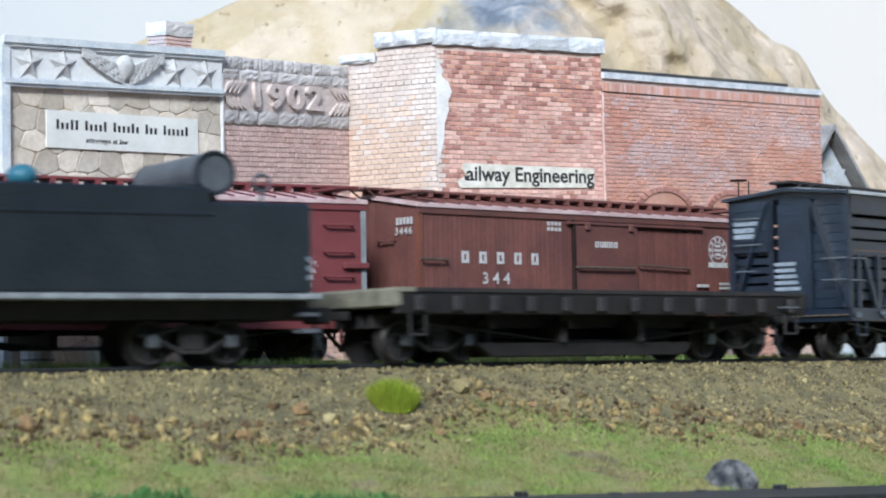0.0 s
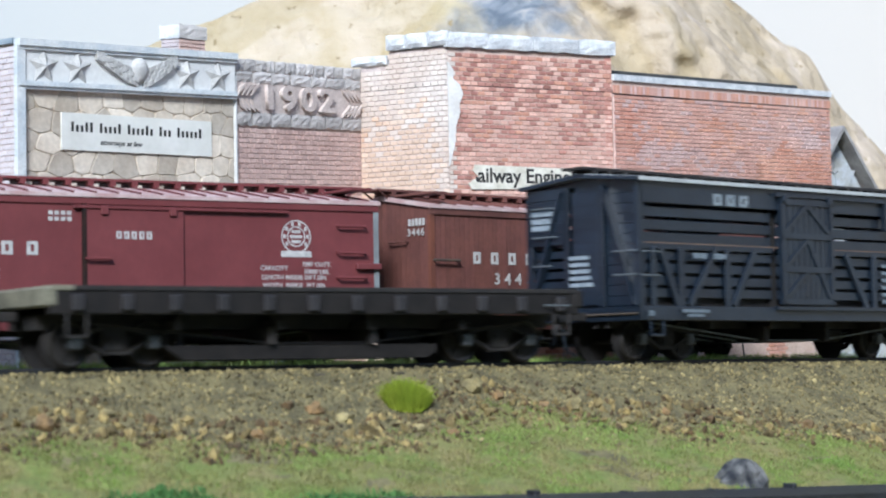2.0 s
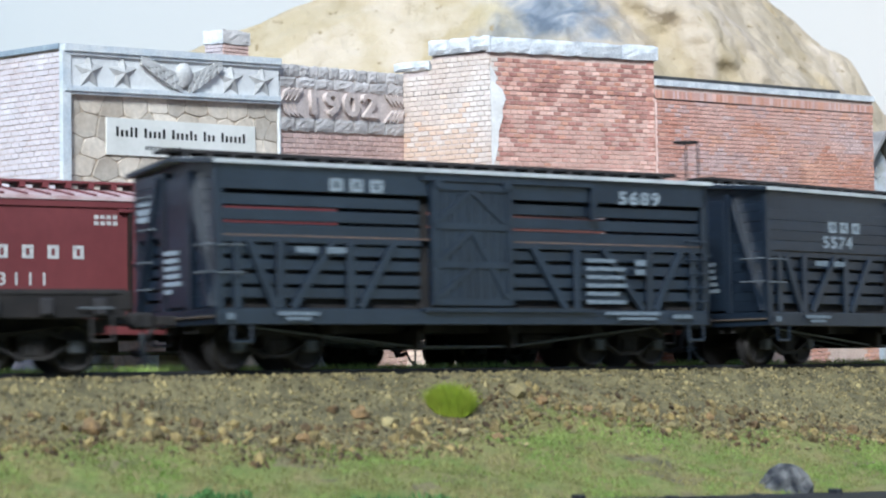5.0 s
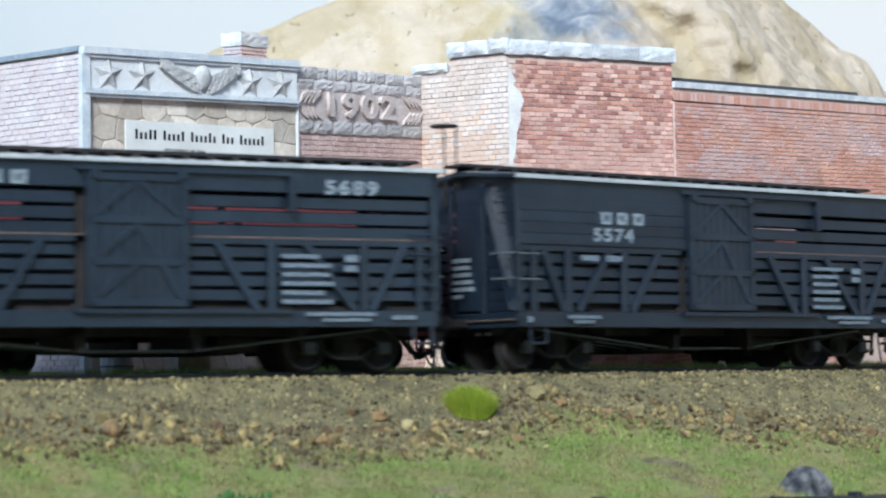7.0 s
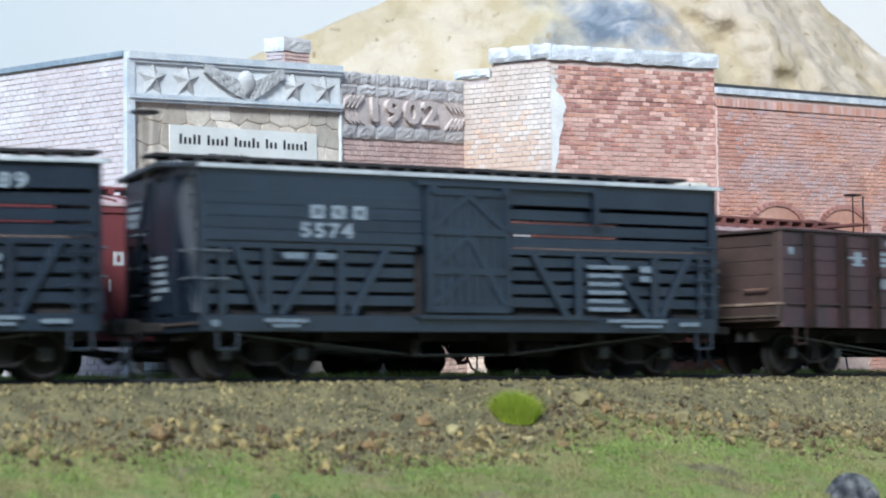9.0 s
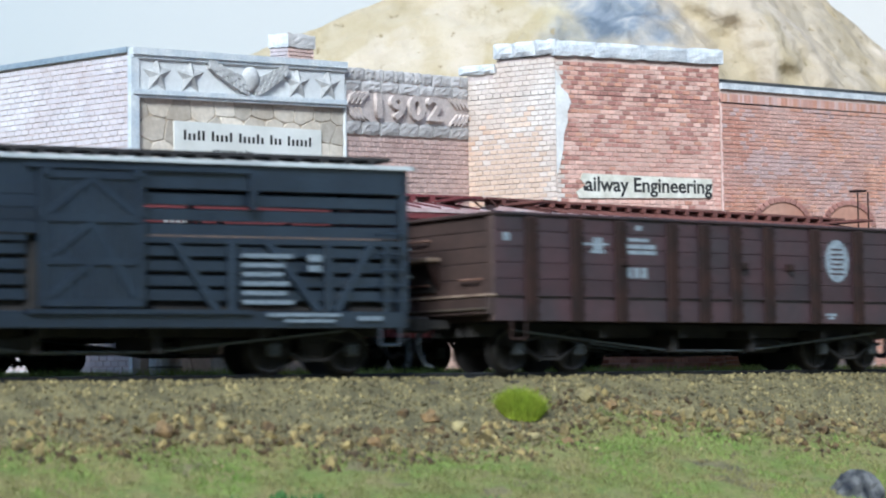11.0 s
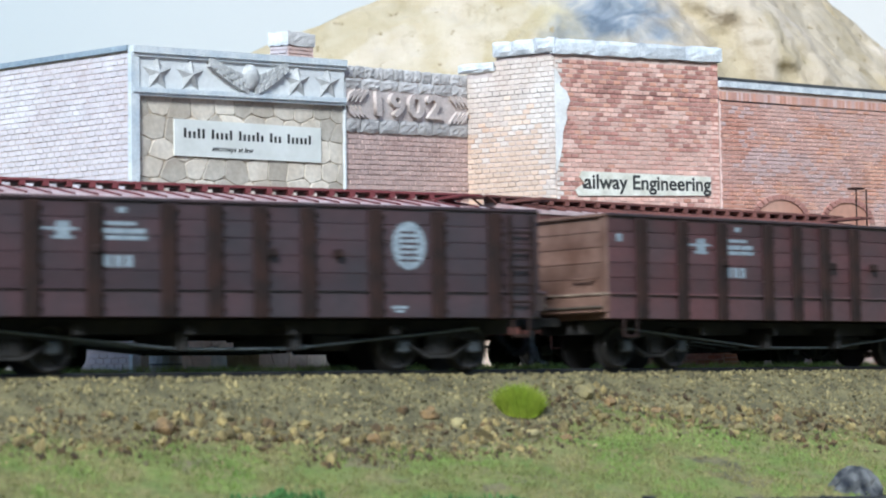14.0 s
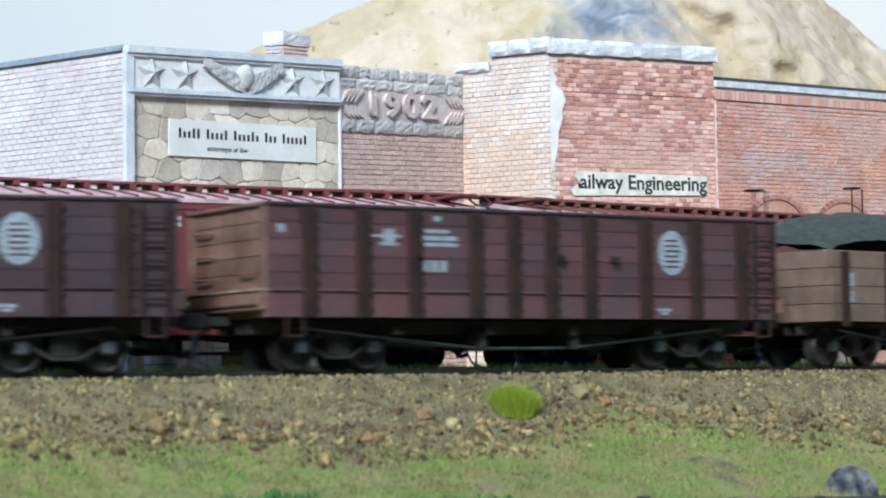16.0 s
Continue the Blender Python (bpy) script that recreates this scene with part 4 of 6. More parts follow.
# ---- the cars ----
def wheelset(parent, x, name="wheelset"):
    bm = B()
    rod(bm, (0, -6.6, 0), (0, 6.6, 0), 0.6, 10)
    ws = part(name, bm, "under_black", parent, matrix=pose(x * MM, 0, 3.9 * MM))
    for sgn in (-1, 1):
        bm = B()
        rod(bm, (0, sgn * 4.6, 0), (0, sgn * 5.9, 0), 3.9, 22)
        rod(bm, (0, sgn * 4.3, 0), (0, sgn * 4.65, 0), 4.4, 22)
        for i in range(4):
            a = math.pi * i / 4 * 2
            beam(bm, (0.9 * math.cos(a), sgn * 5.95, 0.9 * math.sin(a)), (2.9 * math.cos(a), sgn * 5.95, 2.9 * math.sin(a)), 0.7, 0.35)
        w = part("wheel", bm, "under_black", ws)
        bm = B()
        ring(bm, (0, sgn * 5.92, 0), 3.45, 0.35, "Y", 24, 5)
        part("tread", bm, "tread", ws)
    return ws


def truck(car, x):
    tr = part("truck", box(B(), -1.7, 1.7, -8.2, 8.2, 3.6, 6.4, bevel=0.2), "under_black", car, matrix=pose(x * MM, 0, 0))
    sets = [wheelset(tr, -7), wheelset(tr, 7)]
    for sgn in (-1, 1):
        y = sgn * 7.9
        bm = B()
        for z0, z1 in ((5.3, 6.3), (4.8, 2.3)):
            wpts = [(-9.3, y, 5.0), (-7, y, 5.0), (-2.2, y, z1), (2.2, y, z1), (7, y, 5.0), (9.3, y, 5.0)]
            for a, b in zip(wpts, wpts[1:]):
                beam(bm, a, b, 0.55, 1.1)
        for px in (-2.0, 2.0):
            rod(bm, (px, y, 1.8), (px, y, 6.8), 0.35, 6)
        box(bm, -1.6, 1.6, y - 0.6, y + 0.6, 2.6, 5.2, bevel=0.15)
        part("side_frame", bm, "under_black", tr)
        for px in (-7, 7):
            bm = B()
            box(bm, px - 1.1, px + 1.1, y - 0.9, y + 0.7, 2.9, 5.1, bevel=0.3)
            # Lighter grey than the frame: the boxes' highlight is put into their colour.
            part("journal_box", bm, "tank_grey", tr)
        for px in (-0.8, 0.8):
            bm = B()
            rod(bm, (px, y + sgn * 0.3, 2.8), (px, y + sgn * 0.3, 4.9), 0.55, 10)
            part("spring", bm, "under_black", tr)
    return sets


def coupler(car, x, sgn):
    bm = B()
    box(bm, min(x, x + sgn * 5.2), max(x, x + sgn * 5.2), -0.8, 0.8, 7.6, 9.2, bevel=0.15)
    box(bm, min(x + sgn * 4.6, x + sgn * 8.2), max(x + sgn * 4.6, x + sgn * 8.2), -1.5, 1.2, 7.0, 9.8, bevel=0.4)
    cp = part("coupler", bm, "under_black", car)
    bm = B()
    wire(bm, [(x + sgn * 6.4, -0.4, 7.4), (x + sgn * 6.6, -0.7, 4.0), (x + sgn * 6.0, -1.6, 1.6), (x + sgn * 5.0, -2.6, 0.9)], 0.22)
    part("trip_pin", bm, "grey_wire", cp)


def underframe(car, half, rods="grey_wire"):
    for y in (-5.0, -2.0, 2.0, 5.0):
        part("centre_sill", box(B(), -half + 1, half - 1, y - 0.5, y + 0.5, 6.2, 8.6), "under_black", car)
    for x in (-28, -9, 9, 28):
        part("cross_beam", box(B(), x - 0.8, x + 0.8, -11.5, 11.5, 6.0, 7.4), "under_black", car)
    for y in (-8.6, -3.0, 3.0, 8.6):
        bm = B()
        wire(bm, [(-half + 9, y, 7.2), (-10, y, 3.7), (10, y, 3.7), (half - 9, y, 7.2)], 0.22)
        part("truss_rod", bm, rods, car)
    for x in (-10, 10):
        bm = B()
        box(bm, x - 0.7, x + 0.7, -10.5, 10.5, 3.5, 6.4)
        part("queen_post", bm, "under_black", car)
    bm = B()
    rod(bm, (16, -3, 5.0), (23, -3, 5.0), 1.7, 12)
    part("brake_cylinder", bm, "under_black", car)


def grab(car, a, b, out, material="grey_wire", r=0.17):
    """A bent wire hand hold from a to b standing off by `out`."""
    a, b, o = Vector(a), Vector(b), Vector(out)
    bm = B()
    wire(bm, [a, a + o, b + o, b], r)
    return part("grab_iron", bm, material, car)


def brake_wheel(car, x, y, z0, z1, material="under_black", r=2.2):
    bm = B()
    rod(bm, (x, y, z0), (x, y, z1), 0.19, 6)
    rod(bm, (x + 1.0, y - 2.2, z0), (x + 1.0, y - 2.2, z1 - 0.3), 0.2, 6)
    staff = part("brake_staff", bm, material, car)
    bm = B()
    ring(bm, (x, y, z1), r, 0.19, "Z", 22, 6)
    for i in range(3):
        a = math.pi * i / 3
        rod(bm, (x - r * math.cos(a), y - r * math.sin(a), z1), (x + r * math.cos(a), y + r * math.sin(a), z1), 0.2, 5)
    part("brake_wheel", bm, material, staff)


def gable_roof(car, half, w, eave, peak, material, over=0.8, seams=0, seam_paint=None):
    bm = B()
    prof = [(-w - over, eave - 0.2), (0, peak), (w + over, eave - 0.2), (w + over, eave - 0.9), (0, peak - 0.9), (-w - over, eave - 0.9)]
    m = Matrix.Rotation(radians(90), 4, "Z")
    prism(bm, prof, -half - over, half + over, m)
    rf = part("roof", bm, material, car)
    for k in range(seams):
        x = -half + (k + 0.5) * 2 * half / seams
        bm = B()
        for sgn in (-1, 1):
            beam(bm, (x, 0, peak + 0.15), (x, sgn * (w + over), eave), 0.3, 0.35)
        part("roof_seam", bm, seam_paint or material, rf)
    return rf


def roof_walk(car, half, z, material, saddles=20):
    for y in (-1.9, 0, 1.9):
        bm = B()
        box(bm, -half - 2.4, half + 2.8, y - 0.88, y + 0.88, z, z + 0.55, bevel=0.06)
        part("walk_board", bm, material, car)
    for k in range(saddles):
        x = -half + 1 + (2 * half - 2) * k / (saddles - 1)
        bm = B()
        box(bm, x - 0.55, x + 0.55, -2.9, 2.9, z - 1.0, z)
        part("walk_saddle", bm, material, car)


def open_block(car, x, z, w, h, y, material):
    """One initial of a road's mark, as a plain open block with heavy sides."""
    t = w * 0.34
    bm = B()
    box(bm, x, x + t, y - 0.1, y, z, z + h)
    box(bm, x + w - t, x + w, y - 0.1, y, z, z + h)
    box(bm, x + t, x + w - t, y - 0.1, y, z, z + h * 0.24)
    box(bm, x + t, x + w - t, y - 0.1, y, z + h * 0.76, z + h)
    return part("initial_block", bm, material, car)


def stock_car(name, label, solid, number, num_at, init_at):
    car = thing(name, label, "freight car", "train cars")
    H, W = 52.5, HALF
    mt = "slate_paint"
    core = B()
    box(core, -H + 0.6, H - 0.6, -W + 1.6, W - 1.6, 9.0, 9.6)
    part("floor", core, "under_black", car)
    for yy in (W - 2.6, -W + 2.0):
        part("inner_lining", box(B(), -H + 1, H - 1, yy, yy + 0.5, 9.7, 21.2), "under_black", car)
    for sgn in (-1, 1):
        y = sgn * W
        ya, yb = sorted((y, y - sgn * 0.8))
        bm = B()
        box(bm, -H, H, ya, yb, 7.4, 10.1, bevel=0.1)
        part("side_sill", bm, mt, car)
        bm = B()
        box(bm, -H, H, ya, yb, 29.6, 34.2, bevel=0.08)
        part("letter_board", bm, mt, car)
        rows = [(27.1, 29.0), (24.6, 26.5), (22.2, 24.1), (18.9, 20.6), (16.5, 18.2), (14.1, 15.8), (11.8, 13.5)]
        i0, i1 = sorted((y - sgn * 0.85, y - sgn * 1.45))
        for z0, z1 in rows:
            bm = B()
            box(bm, -H + 0.4, -12.3, i0, i1, z0, z1, bevel=0.06)
            part("slat", bm, mt, car)
            part("slat", box(B(), -10.2, H - 0.4, i0, i1, z0, z1, bevel=0.06), mt, car)
        # Black strip added behind the slat gap, standing for the shade beside the door.
        part("door_post", box(B(), -12.4, -10.3, *sorted((y - sgn * 1.5, y - sgn * 2.2)), 10.1, 30.0), "under_black", car)
        bm = B()
        box(bm, -H, -12.3, *sorted((y - sgn * 0.25, y - sgn * 1.5)), 20.9, 22.0, bevel=0.08)
        box(bm, -10.2, H, *sorted((y - sgn * 0.25, y - sgn * 1.5)), 20.9, 22.0, bevel=0.08)
        part("belt_rail", bm, mt, car)
        bm = B()
        box(bm, -H + 1, H - 1, *sorted((y - sgn * 0.3, y - sgn * 1.6)), 22.0, 22.22)
        part("inner_ledge", bm, "plank_tan", car, "raw tan wood ledge")
        if solid and sgn < 0:
            for k in range(4):
                bm = B()
                box(bm, -H + 0.3, -10.6, y - 0.05, y + 0.6, 22.1 + k * 2.0, 24.05 + k * 2.0, bevel=0.05)
                part("panel_board", bm, mt, car)
        o0, o1 = sorted((y, y - sgn * 0.6))
        for x0, x1 in ((-40.4, -40.4), (-26.7, -26.7), (21.4, 21.4), (38.3, 38.3)):
            bm = B()
            box(bm, x0 - 0.75, x0 + 0.75, o0, o1, 10.1, 21.4, bevel=0.08)
            part("post", bm, mt, car)
        for xa, xb in ((-46.3, -41.4), (-30.1, -38.1), (-18.0, -24.9), (11.6, 18.8), (27.5, 36.6), (46.0, 39.6)):
            bm = B()
            beam(bm, (xa, y - sgn * 0.32, 21.3), (xb, y - sgn * 0.32, 10.2), 1.3, 0.6)
            part("brace", bm, mt, car)
        for x in (-48.5, 48.8, -51.8, 51.8):
            bm = B()
            box(bm, x - 0.65, x + 0.65, o0, o1, 10.1, 33.5 if abs(x) > 50 else 21.4, bevel=0.08)
            part("corner_post", bm, mt, car)
        # sliding door: frame, planks, Z braces, track
        d0, d1 = sorted((y - sgn * 0.1, y + sgn * 0.9))
        door = part("door", box(B(), -10.6, 6.2, *sorted((y - sgn * 0.2, y + sgn * 0.25)), 10.6, 32.2), mt, car)
        for k in range(9):
            bm = B()
            box(bm, -10.1 + k * 1.78, -10.1 + k * 1.78 + 1.55, *sorted((y + sgn * 0.25, y + sgn * 0.5)), 11, 31.6, bevel=0.05)
            part("plank", bm, mt, door)
        bm = B()
        for z in (11.3, 17.8, 24.5, 31.3):
            box(bm, -10.9, 6.5, d0, d1, z - 0.55, z + 0.55)
        for x in (-10.2, 5.8):
            box(bm, x - 0.6, x + 0.6, d0, d1, 10.8, 32)
        part("door_frame", bm, mt, door)
        bm = B()
        for (xa, za), (xb, zb) in (((-9.5, 25.2), (-2.2, 30.8)), ((5, 25.2), (-2.2, 30.8)), ((-9.5, 12), (-2.2, 17.5)), ((5, 12), (-2.2, 23.8)), ((-9.5, 18.2), (-2.2, 23.8))):
            beam(bm, (xa, y + sgn * 0.6, za), (xb, y + sgn * 0.6, zb), 0.9, 0.5)
        part("door_brace", bm, mt, door)
        bm = B()
        box(bm, -12.5, 24.5, d0, d1, 32.3, 33.0)
        box(bm, -12.5, 24.5, d0, d1, 9.6, 10.3)
        box(bm, 24.2, 25.4, d0, d1, 26.5, 32.6)
        part("door_track", bm, mt, car)
        bm = B()
        for x in (-9.5, 5.2):
            rod(bm, (x, y + sgn * 0.3, 31.9), (x, y + sgn * 1.2, 31.9), 0.9, 10)
        part("door_roller", bm, mt, door)
        # ladder of wire grabs at both ends, stirrups
        for z in (11.8, 14.4, 17.0, 19.6, 23.0):
            grab(car, (47.0, y, z), (51.5, y, z), (0, sgn * 0.8, 0), mt)
        grab(car, (-52, y, 20.3), (-47.6, y, 20.3), (0, sgn * 0.8, 0))
        grab(car, (-52, y, 15.8), (-47.6, y, 15.8), (0, sgn * 0.8, 0))
        for x in (-49.5, 47.5):
            bm = B()
            wire(bm, [(x, y - sgn * 0.3, 7.6), (x, y - sgn * 0.3, 4.6), (x + 3.6, y - sgn * 0.3, 4.6), (x + 3.6, y - sgn * 0.3, 7.6)], 0.25)
            part("stirrup", bm, mt, car)
    # ends
    for sgn in (-1, 1):
        x = sgn * H
        e0, e1 = sorted((x - sgn * 1.5, x - sgn * 0.95))
        bm = B()
        box(bm, *sorted((x, x - sgn * 0.8)), -W, W, 7.4, 10.1, bevel=0.1)
        part("end_sill", bm, mt, car)
        z, k = 10.3, 0
        while z < 33.5:
            bm = B()
            box(bm, e0, e1, -W + 0.9, 2.7, z, z + 1.95 - 0.05, bevel=0.05)
            part("end_board", bm, mt, car)
            if z < 22:
                part("end_slat", box(B(), e0, e1, 4.1, W - 0.9, z, z + 1.35, bevel=0.05), mt, car)
            z += 1.95
            k += 1
        bm = B()
        prism(bm, [(-W, 33.6), (W, 33.6), (0, 35.2)], e0, e1, Matrix.Rotation(radians(90), 4, "Z"))
        for v in bm.verts:
            v.co.x = (e0 if abs(-v.co.x - e0 * MM) < abs(-v.co.x - e1 * MM) else e1) * MM
        part("gable_board", bm, mt, car)
        for y in (-W + 0.7, -4.9, 4.2, W - 0.7):
            bm = B()
            box(bm, *sorted((x + sgn * 0.15, x - sgn * 0.5)), y - 0.7, y + 0.7, 10, 33.6 if abs(y) > 10 else 33.4, bevel=0.08)
            part("end_post", bm, mt, car)
        for ya, yb in ((-W + 1.6, -6.0), (W - 1.2, 5)):
            bm = B()
            beam(bm, (x - sgn * 0.1, ya, 10.4), (x - sgn * 0.1, yb, 32.8), 0.6, 1.8)
            part("end_brace", bm, mt, car)
        for k in range(5):
            part("end_panel_board", box(B(), *sorted((x + sgn * 0.15, x - sgn * 0.4)), 3.6, W - 0.1, 22.6 + 2.2 * k, 24.76 + 2.2 * k, bevel=0.06), mt, car)
        door_e = part("end_door", box(B(), *sorted((x + sgn * 0.05, x - sgn * 0.3)), -4.2, 2.5, 10.6, 32.4, bevel=0.08), mt, car)
        for k in range(1, 9):
            part("door_board", box(B(), *sorted((x + sgn * 0.1, x)), -4.1, 2.4, 10.7 + 2.4 * k, 12.95 + 2.4 * k), mt, door_e)
        for z in (24.2, 29.8, 14.0, 18.6):
            grab(car, (x, 6.5 if z > 20 else 8.0, z), (x, 12.5, z), (sgn * 0.9, 0, 0))
        for z in (16, 20.5):
            grab(car, (x, -W + 0.6, z), (x, -W + 6, z), (sgn * 0.9, 0, 0))
        coupler(car, x, sgn)
        bm = B()
        wire(bm, [(x + sgn * 0.8, 5.0, 8.6), (x + sgn * 2.2, 5.0, 6.4), (x + sgn * 5.2, 3.5, 2.6), (x + sgn * 6.6, 2.4, 3.4)], 0.45)
        part("air_hose", bm, "under_black", car)
        bm = B()
        rod(bm, (x + sgn * 0.3, -W + 0.5, 8.7), (x + sgn * 0.3, W - 0.5, 8.7), 0.22, 6)
        part("uncoupling_bar", bm, "brass_wire", car)
    gable_roof(car, H, W, 34.6, 36.0, "black_roof_sheen", 0.9, 0)
    for sgn in (-1, 1):
        bm = B()
        for d in (-1, 1):
            beam(bm, (sgn * (H + 1.0), 0, 35.5), (sgn * (H + 1.0), d * (W + 0.9), 34.0), 0.7, 0.5)
        part("gable_trim", bm, mt, car)
    roof_walk(car, H, 36.6, "under_black", 24)
    underframe(car, H)
    if solid:
        brake_wheel(car, -H - 1.0, 4.2, 30, 44.6, r=2.4)
    y = -W
    x0, z0 = init_at
    for k in range(3):  # the road's initials as plain blocks
        open_block(car, x0 - 1.3 + k * 4.0, z0 - 0.1, 2.5, 2.2, y, "grey_letter")
    letters("number", number, 2.3, side(num_at[0], num_at[1], y - 0.05), "grey_letter", car, 1.3, 1.22, bold=0.03)
    rows = []
    rr = random.Random(len(number) + init_at[0])
    for k in range(6):
        rows.append((22.8, 22.8 + rr.uniform(6.5, 10.5), 18.7 - k * 1.5, 19.4 - k * 1.5))
    rows += [(34.2, 36.8, 18.2, 19.4), (34.2, 36.6, 16.6, 17.6), (-51, -49.6, 8.2, 9.2), (-41.5, -33.5, 8.9, 9.5), (-40, -35, 8.1, 8.6), (27, 40, 9.2, 9.8), (30, 39, 8.3, 8.8), (43, 47.5, 8.6, 9.3)]
    rows += [(-38.0, -33.8, 19.3, 20.3), (-32.0, -28.2, 19.3, 20.3), (-4, -0.5, 24.2, 24.9), (-10.4, -8.4, 17.2, 18.6)]
    bars("stencil_bar", rows, y - 0.65, "stencil_grey", car)
    bm = B()
    for k, n in enumerate((5.2, 5.0, 5.4, 5.6, 6.2, 2.6)):
        z = 19.4 - 1.3 * k
        part("end_stencil_bar", box(B(), -H - 0.35, -H - 0.25, 3.2 - n, 3.2, z, z + 0.75), "grey_letter", car)
    for z, n in ((28.4, 6), (26.9, 5), (25.6, 5)):
        part("end_stencil_bar", box(B(), -H - 0.35, -H - 0.15, 13.2 - n, 13.2, z, z + 1.0), "grey_letter", car)
    return car, truck(car, -38) + truck(car, 38)


def gondola(name, label, tag, tint, faded):
    car = thing(name, label, "gondola car", "train cars")
    H, W = 54.5, HALF - 0.6
    z0, z1 = 8.7, 27.1
    n = 6
    hgt = (z1 - z0 - 4.6) / (n - 1)
    for sgn in (-1, 1):
        y = sgn * W
        for k in range(n):
            a = z0 + (0 if k == 0 else 4.6 + (k - 1) * hgt)
            b = a + (4.6 if k == 0 else hgt)
            bm = B()
            box(bm, -H, H, *sorted((y, y - sgn * 1.0)), a + 0.05, b - 0.06, bevel=0.07)
            part("side_plank", bm, tint, car)
        for i, x in enumerate((-46.8, -36.5, -26.3, -13.9, -5.9, 2.1, 10.6, 23.0, 34.8, 45.8)):
            bm = B()
            box(bm, x - 1.25, x + 1.25, *sorted((y + sgn * 0.95, y)), z0 - 0.2, z1 - 0.2, bevel=0.25)
            rib = part("rib", bm, "gon_rib", car)
            bm = B()
            for z in np.linspace(z0 + 1.2, z1 - 1.4, 8):
                box(bm, x + 1.2, x + 1.85, *sorted((y + sgn * 0.45, y)), z - 0.3, z + 0.3, bevel=0.08)
            part("rivet_strip", bm, "gon_rib", rib)
        bm = B()
        box(bm, -H, H, *sorted((y + sgn * 0.5, y - sgn * 0.4)), z0 + 4.4, z0 + 4.75)
        part("side_ledge", bm, tint, car)
        bm = B()
        box(bm, -H - 0.3, H + 0.3, *sorted((y + sgn * 0.5, y - sgn * 1.2)), z1 - 0.05, z1 + 0.55, bevel=0.12)
        part("top_rail", bm, "gon_brown", car)
        for z in (11.5, 14.5, 17.5, 20.5, 23.5):
            grab(car, (48.6, y, z), (53, y, z), (0, sgn * 1.1, 0), "gon_rib", 0.24)
        for x in (48.6, 53.0):
            part("ladder_stile", box(B(), x - 0.35, x + 0.35, *sorted((y + sgn * 1.2, y + sgn * 0.6)), z0 + 0.4, z1 - 0.6, bevel=0.08), "gon_rib", car)
        for x in (-26, 4, 16):
            bm = B()
            box(bm, x - 0.7, x + 0.7, *sorted((y + sgn * 1.3, y)), 18.6, 20, bevel=0.2)
            part("latch", bm, "gon_rib", car)
        for x in (-51, 49.5):
            bm = B()
            wire(bm, [(x, y, 8.8), (x, y, 5.6), (x + 3.2, y, 5.6), (x + 3.2, y, 8.8)], 0.25)
            part("stirrup", bm, "gon_rib", car)
    for sgn in (-1, 1):
        x = sgn * H
        for k in range(n):
            a = z0 + (0 if k == 0 else 4.6 + (k - 1) * hgt)
            b = a + (4.6 if k == 0 else hgt)
            bm = B()
            box(bm, *sorted((x, x - sgn * 1.0)), -W + 1.02, W - 1.02, a + 0.05, b - 0.06, bevel=0.07)
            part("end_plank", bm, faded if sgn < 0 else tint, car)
        for y in (-W + 1, W - 1):
            bm = B()
            box(bm, *sorted((x + sgn * 0.4, x - sgn * 0.6)), y - 0.9, y + 0.9, z0, z1 + 0.4, bevel=0.15)
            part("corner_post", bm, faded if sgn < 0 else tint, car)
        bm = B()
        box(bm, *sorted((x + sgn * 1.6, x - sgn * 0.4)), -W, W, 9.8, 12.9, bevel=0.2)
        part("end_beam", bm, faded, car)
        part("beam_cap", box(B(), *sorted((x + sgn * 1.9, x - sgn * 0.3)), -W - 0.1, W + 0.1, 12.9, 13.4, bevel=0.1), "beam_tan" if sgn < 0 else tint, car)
        if faded == "gon_dull" and sgn < 0:
            step = part("brake_step", box(B(), x - 3.2, x, 1.5, 12.5, 19.6, 20.4, bevel=0.1), "beam_tan", car)
            for yy in (2.4, 11.6):
                part("step_bracket", prism(B(), [(x - 2.8, 19.6), (x, 19.6), (x, 14.6)], yy - 0.4, yy + 0.4), "gon_rib", step)
            part("end_pocket", box(B(), x - 0.5, x, 3.0, 11.0, 14.2, 19.5, bevel=0.1), "under_black", car)
        bm = B()
        box(bm, *sorted((x + sgn * 0.7, x - sgn * 0.4)), -W, W, z1 - 0.1, z1 + 0.5, bevel=0.1)
        part("end_top_rail", bm, faded if sgn < 0 else tint, car)
        for z in (15.5, 19.5, 23.5):
            grab(car, (x, 4.5, z), (x, 10.5, z), (sgn * 0.9, 0, 0), "gon_end", 0.22)
        grab(car, (x, -10.5, 16), (x, -5.5, 16), (sgn * 0.9, 0, 0), "gon_end", 0.22)
        coupler(car, x, sgn)
        bm = B()
        wire(bm, [(x + sgn * 0.8, 5.0, 9.0), (x + sgn * 2.4, 5.0, 6.4), (x + sgn * 5.4, 3.5, 2.6), (x + sgn * 6.8, 2.4, 3.4)], 0.45)
        part("air_hose", bm, "under_black", car)
        rod_bm = B()
        rod(rod_bm, (x + sgn * 1.8, -W, 10.8), (x + sgn * 1.8, W, 10.8), 0.25, 6)
        part("uncoupling_bar", rod_bm, "brass_wire", car)
    part("floor", box(B(), -H + 1, H - 1, -W + 1, W - 1, 8.9, 9.6), "gon_rib", car)
    underframe(car, H)
    if tint == "gon_warm":
        brake_wheel(car, H + 1.0, -7.2, 20, 33.9, "gon_rib", 1.9)
    y = -W
    f = side
    bm = B()
